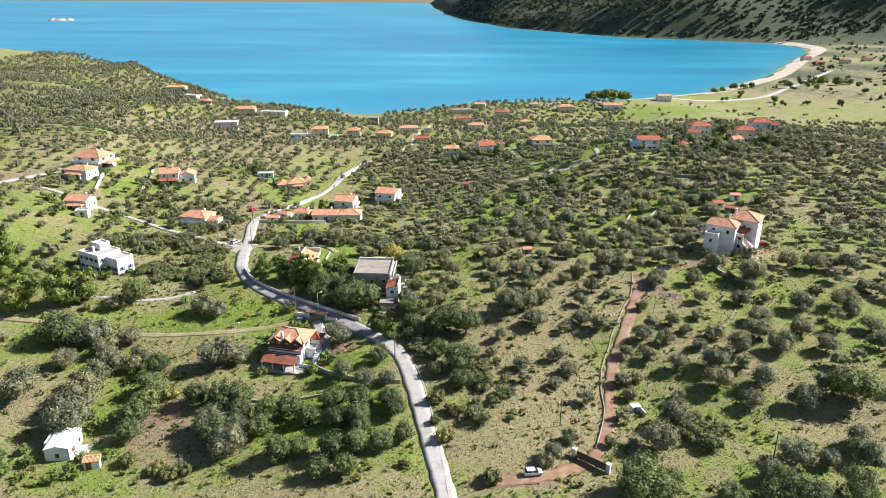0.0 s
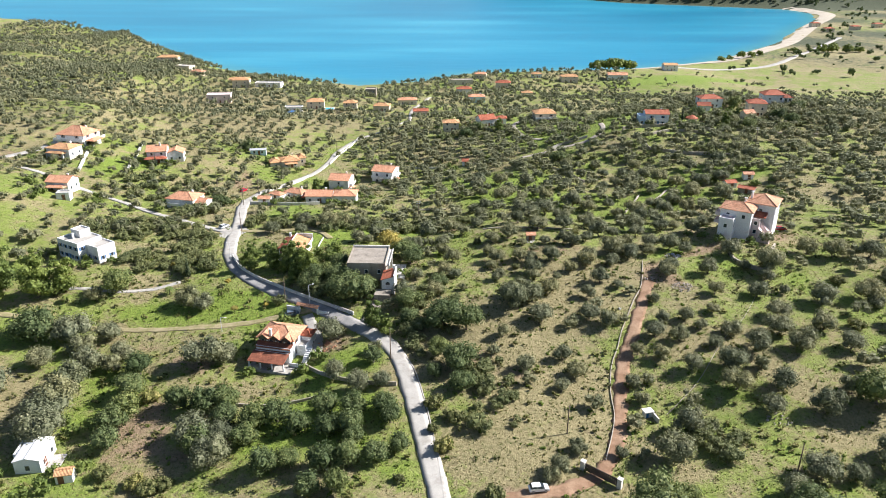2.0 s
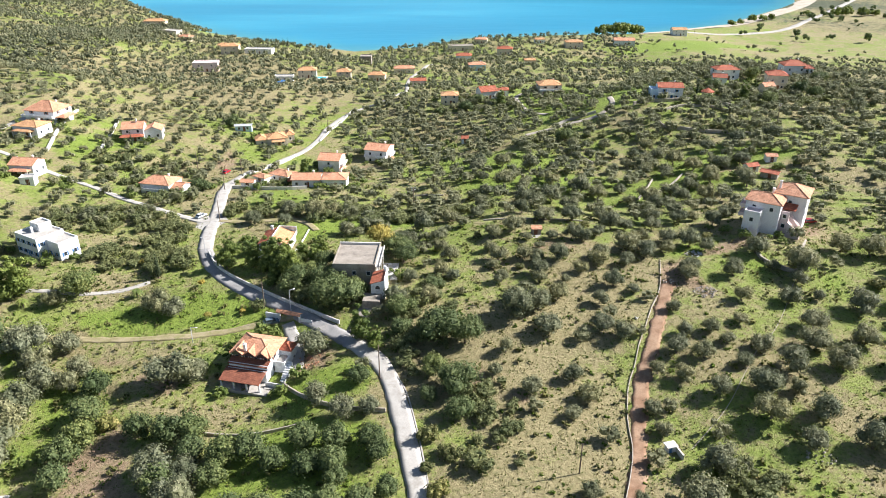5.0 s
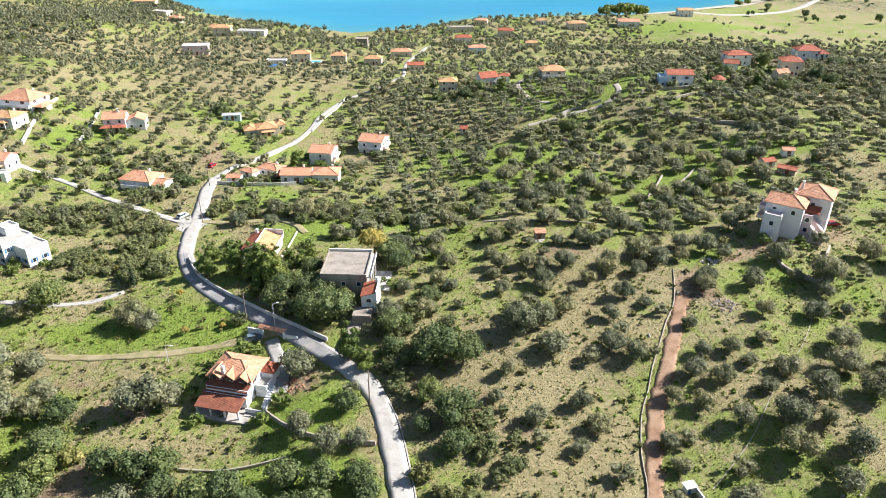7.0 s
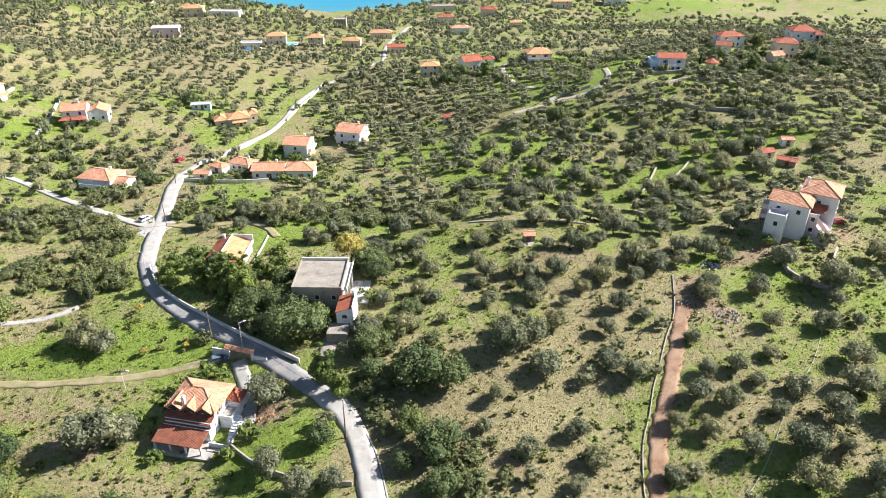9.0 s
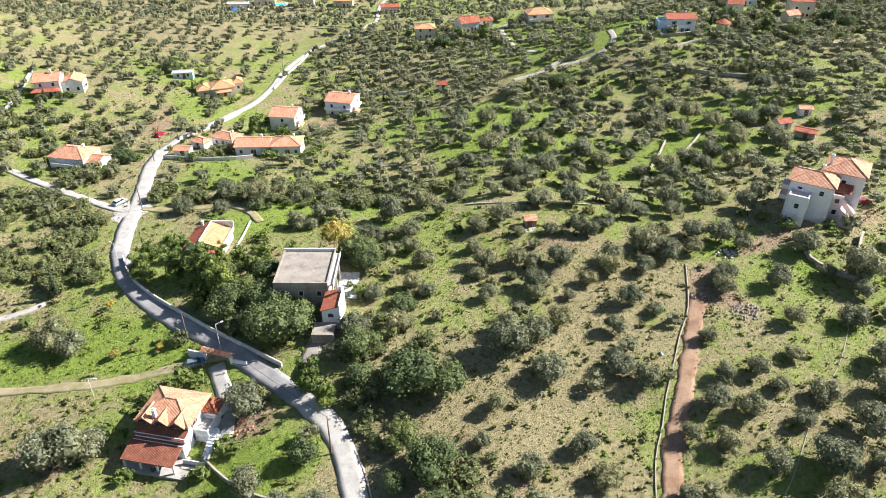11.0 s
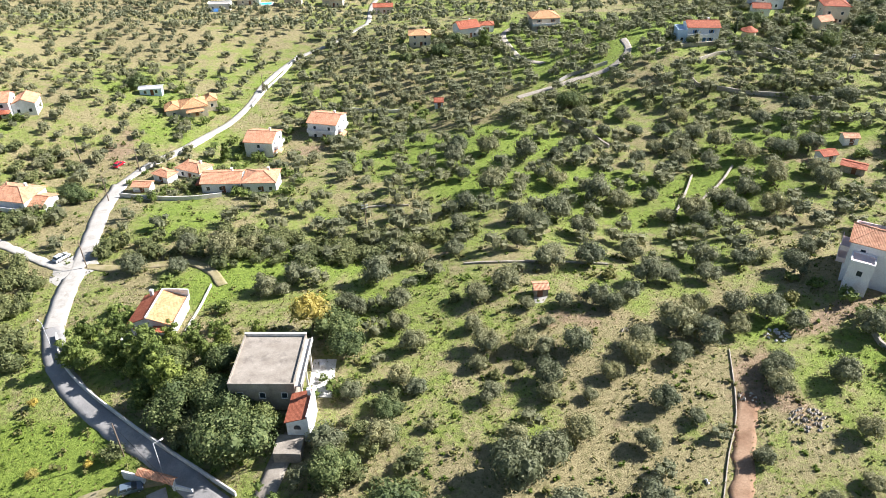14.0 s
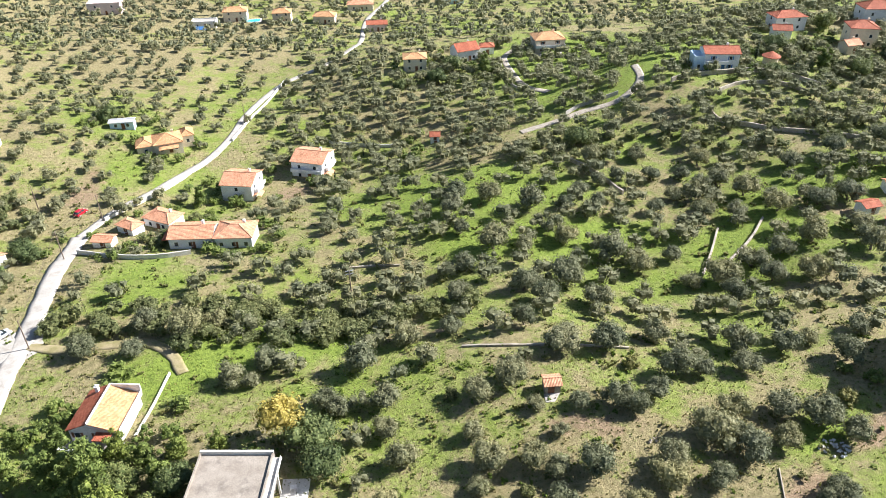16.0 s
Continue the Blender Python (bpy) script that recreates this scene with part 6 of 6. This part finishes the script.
for x, y in ((-84, 213), (-112, 206), (-66, 347)):
    pa = thing("palm_tree", x, y, ground(x, y), 0, "small palm tree with drooping fronds", "tree")
    part("trunk", Geo().tube([(0, 0, -0.3), (0, 0, 2.2)], [0.24, 0.2], 8), BARK, pa, soft=True)
    g = Geo()
    for k in range(22):
        a, up = k * 2.4, 0.2 + 0.9 * (k % 5) / 5
        pts = []
        for u in np.linspace(0, 1, 6):
            r, z = 2.1 * u, 2.2 + up * 1.4 * u - 2.0 * u * u
            w = 0.28 * math.sin(math.pi * min(0.95, u + 0.12))
            pts += [(r * math.cos(a) - w * math.sin(a), r * math.sin(a) + w * math.cos(a), z - 0.1), (r * math.cos(a) + w * math.sin(a), r * math.sin(a) - w * math.cos(a), z - 0.1)]
        g.put(pts, [(2 * i, 2 * i + 1, 2 * i + 3, 2 * i + 2) for i in range(5)])
    part("fronds", g, PINE, pa)
    TAKEN.append((x, y, 2.0))
for x, y, s in ((-81, 222, 1.2), (-137, 345, 0.9), (-165, 748, 1.1), (-160, 748, 1.0), (-155, 750, 1.0), (-150, 748, 1.1), (130, 402, 1.2), (201, 436, 1.0), (-24, 352, 0.5), (-21, 353, 0.5), (-13, 370, 0.5), (68, 470, 1.0), (230, 345, 0.8)):
    plant("cypress", x, y, s, group="cypresses", rng=pick)
for x, y, s in ((170, 436, 1.3), (142, 412, 1.2), (206, 432, 1.2), (187, 396, 1.1), (160, 384, 1.1), (150, 392, 1.0), (182, 404, 1.3), (-104, 388, 1.1), (-60, 338, 0.8), (-92, 300, 0.9), (-97, 305, 0.8), (20, 440, 1.2), (14, 425, 1.1), (33, 432, 1.1), (-2, 420, 0.9), (130, 385, 0.9), (55, 352, 1.1)):
    if free_spot(x, y, 1):
        plant("oak" if int(x) % 3 else "pine", x, y, s, group="trees of the groves", rng=pick)
        TAKEN.append((x, y, 3.0))

for key, kinds in TREES.items():
    for k, (ob, _) in enumerate(kinds):
        if (key, k) not in USED:
            for o in (*ob.children_recursive, ob):
                bpy.data.objects.remove(o)


def far_wood(name, spots, material, label, sprays=150, size=0.5, category="trees", base=0.7, tall=5.0, radius=2.8):
    """Many far trees as one mesh: trunks stay hidden under crowns of small sprays."""
    rng = np.random.RandomState(len(spots))
    kinds = []
    for k in range(10):
        lobes = crown_lobes(rng, radius, tall, base, 6 if sprays > 100 else 3)
        kinds.append(np.concatenate([cores(lobes, 1, 0.58), leaves(rng, sprays, lobes, size)]))
    out = []
    zs = land(np.array([q[0] for q in spots]), np.array([q[1] for q in spots]))
    for (x, y, s), z in zip(spots, zs):
        a = rng.uniform(0, 6.28)
        c, d = math.cos(a), math.sin(a)
        m = np.array([[c, -d, 0], [d, c, 0], [0, 0, rng.uniform(0.85, 1.15)]]) * s
        out.append(kinds[rng.randint(10)] @ m.T + [x, y, z])
    tagged(new(name, leaf_mesh(name, np.concatenate(out), material)), label, category, kind="stuff")


def under_house(x, y):
    return bool((((HOUSES - (x, y)) ** 2).sum(1) < 60).any())


HOUSES = np.array([ob.matrix_basis.translation[:2] for ob in scene.objects if ob.get("category") in ("house", "pavilion", "pool")])
CLEAR = [(-35, 345, 9), (82, 292, 9), (-58, 205, 12), (20, 135, 14), (-40, 122, 22), (100, 140, 14), (120, 148, 10), (-120, 170, 10), (-105, 155, 12), (-75, 205, 10), (-45, 256, 8), (75, 226, 7), (30, 235, 5)]


def open_ground(x, y):
    return any((x - a) ** 2 + (y - b) ** 2 < r * r for a, b, r in CLEAR)


grove = []
for area, gap, keep, size in (
    ((-45, 150, 250, 345), 7.4, 0.68, (0.9, 1.25)),
    ((-45, 150, 345, 470), 7.0, 0.85, (0.85, 1.25)),
    ((-20, 60, 130, 250), 9.5, 0.45, (0.6, 0.95)),
    ((100, 150, 110, 250), 8.0, 0.6, (0.8, 1.15)),
    ((150, 300, 100, 470), 7.2, 0.88, (0.85, 1.3)),
    ((-260, -95, 255, 480), 7.8, 0.8, (0.6, 1.05)),
    ((-260, -125, 120, 255), 8.5, 0.7, (0.8, 1.3)),
    ((-95, -45, 380, 480), 8.5, 0.75, (0.65, 1.05)),
    ((-100, -60, 270, 380), 7.0, 0.6, (0.6, 1.1)),
    ((-330, 330, 480, 800), 7.6, 0.82, (0.8, 1.3)),
    ((-600, -250, 420, 1120), 7.5, 0.85, (0.9, 1.4)),
    ((300, 480, 120, 760), 9.0, 0.8, (0.8, 1.3)),
):
    for x, y in scatter(area, gap, rng, keep=keep):
        east_meadow = y > 700 and x > 190
        if ground(x, y) > SEA + 3 and not under_house(x, y) and not open_ground(x, y) and not (east_meadow and rng.rand() < 0.93):
            grove.append((x, y, rng.uniform(*size)))
close = [q[1] < 480 and abs(q[0]) < 270 for q in grove]
near = [q for q, k in zip(grove, close) if k]
far_wood("olive_grove", near, OLIVE, "grey-green olive trees in loose rows over the slopes", 380, 0.215, "olive trees")
far_wood("olive_grove", [q for q, k in zip(grove, close) if not k], OLIVE, "distant olive trees covering the slopes to the sea", 44, 0.55, "olive trees")

shrubs = []
for x0, x1, y0, y1, n in ((-130, 150, 115, 330, 3200), (-260, 260, 330, 560, 1400), (-450, 300, 560, 1000, 900)):
    p = np.stack([rng.uniform(x0, x1, n), rng.uniform(y0, y1, n)], 1)
    ok = (lane_distance(p[:, 0], p[:, 1]) > 0.4) & (land(p[:, 0], p[:, 1]) > SEA + 2)
    shrubs += [(q[0], q[1], rng.uniform(0.2, 0.9) ** 1.5) for q, k in zip(p, ok) if k and not under_house(*q)]
far_wood("scrub", shrubs, SCRUB, "scrubby shrubs and saplings in the meadows", 30, 0.24, "shrubs", 0.1, 1.7, 1.5)
weeds = []
for x0, x1, y0, y1, n in ((-130, 150, 112, 260, 3600), (-200, 220, 260, 400, 1700)):
    p = np.stack([rng.uniform(x0, x1, n), rng.uniform(y0, y1, n)], 1)
    p = p[(lane_distance(p[:, 0], p[:, 1]) > 0.5) & (waves(p[:, 0], p[:, 1], (7.0, 1.0), (17.0, 0.8)) > -0.1)]
    weeds += [(q[0], q[1], rng.uniform(0.35, 1.0)) for q in p if not under_house(*q)]
far_wood("weeds", weeds, GRASS, "low clumps of fresh green weeds and mallow in the meadow", 26, 0.17, "weeds", 0.0, 0.6, 0.9)
garden = []
for hx, hy in HOUSES:
    if hy < 480:
        for k in range(15):
            a, q = rng.uniform(0, 6.28), rng.uniform(7.4, 14)
            x, y = hx + q * math.cos(a), hy + q * math.sin(a)
            if lane_distance(np.array([x]), np.array([y]))[0] > 0.8 and not under_house(x, y):
                garden.append((x, y, rng.uniform(0.5, 1.2)))
far_wood("garden_shrubs", garden, PINE, "green garden shrubs and small trees round the houses", 150, 0.24, "shrubs", 0.2, 3.4, 1.9)
thick = []
for cx, cy, rx, ry, n in ((-3, 193, 8, 20, 48), (11, 158, 8, 16, 26), (-110, 262, 26, 12, 90), (-40, 268, 34, 9, 80), (-10, 270, 30, 8, 60), (-60, 318, 12, 12, 25), (-38, 208, 18, 6, 40), (-100, 285, 10, 8, 30), (-125, 320, 22, 20, 80), (150, 395, 34, 22, 120), (195, 405, 30, 30, 90), (122, 346, 30, 10, 45), (60, 350, 26, 8, 45), (25, 430, 28, 14, 60), (-80, 230, 8, 6, 14), (-94, 236, 15, 12, 60), (-86, 250, 7, 8, 20), (60, 142, 8, 6, 20)):
    a, q = rng.uniform(0, 6.28, n), np.sqrt(rng.rand(n))
    p = np.stack([cx + rx * q * np.cos(a), cy + ry * q * np.sin(a)], 1)
    ok = lane_distance(p[:, 0], p[:, 1]) > 1.6
    thick += [(u[0], u[1], rng.uniform(0.5, 1.25)) for u, k in zip(p, ok) if k and not under_house(*u)]
far_wood("thicket", thick, THICK, "dark evergreen thicket of lentisk and oak", 330, 0.22, "thicket", 0.3, 3.0, 2.1)
clump = [(x, y, s) for x, y, s in ((163, 806, 2.4), (172, 812, 2.8), (181, 810, 3.0), (190, 812, 3.0), (199, 815, 2.8), (207, 818, 2.2), (504, 1000, 2.6), (520, 1004, 2.8), (538, 998, 2.6), (556, 1006, 2.4), (346, 934, 1.8), (360, 944, 1.6), (379, 955, 2.0), (395, 962, 1.8), (409, 972, 1.6), (470, 1010, 1.8))]
far_wood("eucalyptus_clump", clump, PINE, "tall round eucalyptus trees beside the beach", 420, 0.5, "trees", 0.5, 4.6, 2.8)
plain = []
for _ in range(1300):
    x, y = rng.uniform(330, 1500), rng.uniform(760, 1900)
    plain.append((x, y, rng.uniform(0.7, 2.0)))
f = np.array(plain)
off = sea_distance(f[:, 0], f[:, 1])
far_wood("plain_trees", [tuple(q) for q, o in zip(plain, off) if o > 45], CITRUS, "scattered trees and hedges on the coastal plain", 60, 0.9, "trees")
forest = []
for _ in range(8000):
    x, y = rng.uniform(0, 1900), rng.uniform(1780, 3300)
    forest.append((x, y, rng.uniform(1.3, 2.4)))
f = np.array(forest)
off = sea_distance(f[:, 0], f[:, 1])
forest = [tuple(q) for q, o in zip(forest, off) if o > 12 and o < 520]
far_wood("mountain_forest", forest, CYPRESS, "dark pine forest on the mountain across the bay", 26, 1.6, "forest", 0.4, 4.2, 2.9)

# grass tufts, dry and green
def tufts(name, n, boxes, material, label, tall):
    out = []
    for x0, x1, y0, y1, share in boxes:
        k = int(n * share)
        p = np.stack([rng.uniform(x0, x1, k), rng.uniform(y0, y1, k)], 1)
        p = p[lane_distance(p[:, 0], p[:, 1]) > 0.1]
        z = land(p[:, 0], p[:, 1])
        for m in range(3):
            a, s = rng.uniform(0, 6.28, len(p)), tall * rng.uniform(0.5, 1.4, len(p))
            c, d = np.cos(a) * s * 0.5, np.sin(a) * s * 0.5
            lean = rng.normal(0, 0.25, (len(p), 2)) * s[:, None]
            q = np.stack([np.stack([p[:, 0] - c, p[:, 1] - d, z - 0.05], 1), np.stack([p[:, 0] + c, p[:, 1] + d, z - 0.05], 1), np.stack([p[:, 0] + c * 0.6 + lean[:, 0], p[:, 1] + d * 0.6 + lean[:, 1], z + s], 1), np.stack([p[:, 0] - c * 0.6 + lean[:, 0], p[:, 1] - d * 0.6 + lean[:, 1], z + s * 0.8], 1)], 1)
            out.append(q.reshape(-1, 3))
    tagged(new(name, leaf_mesh(name, np.concatenate(out), material, 4)), label, "grass", kind="stuff")


tufts("dry_grass", 26000, ((-120, 140, 108, 250, 0.6), (-200, 220, 250, 420, 0.4)), STRAW, "tufts of dry straw-coloured grass", 0.24)
tufts("green_grass", 26000, ((-120, 140, 108, 250, 0.55), (-200, 220, 250, 420, 0.45)), GRASS, "tufts of fresh green winter grass", 0.22)
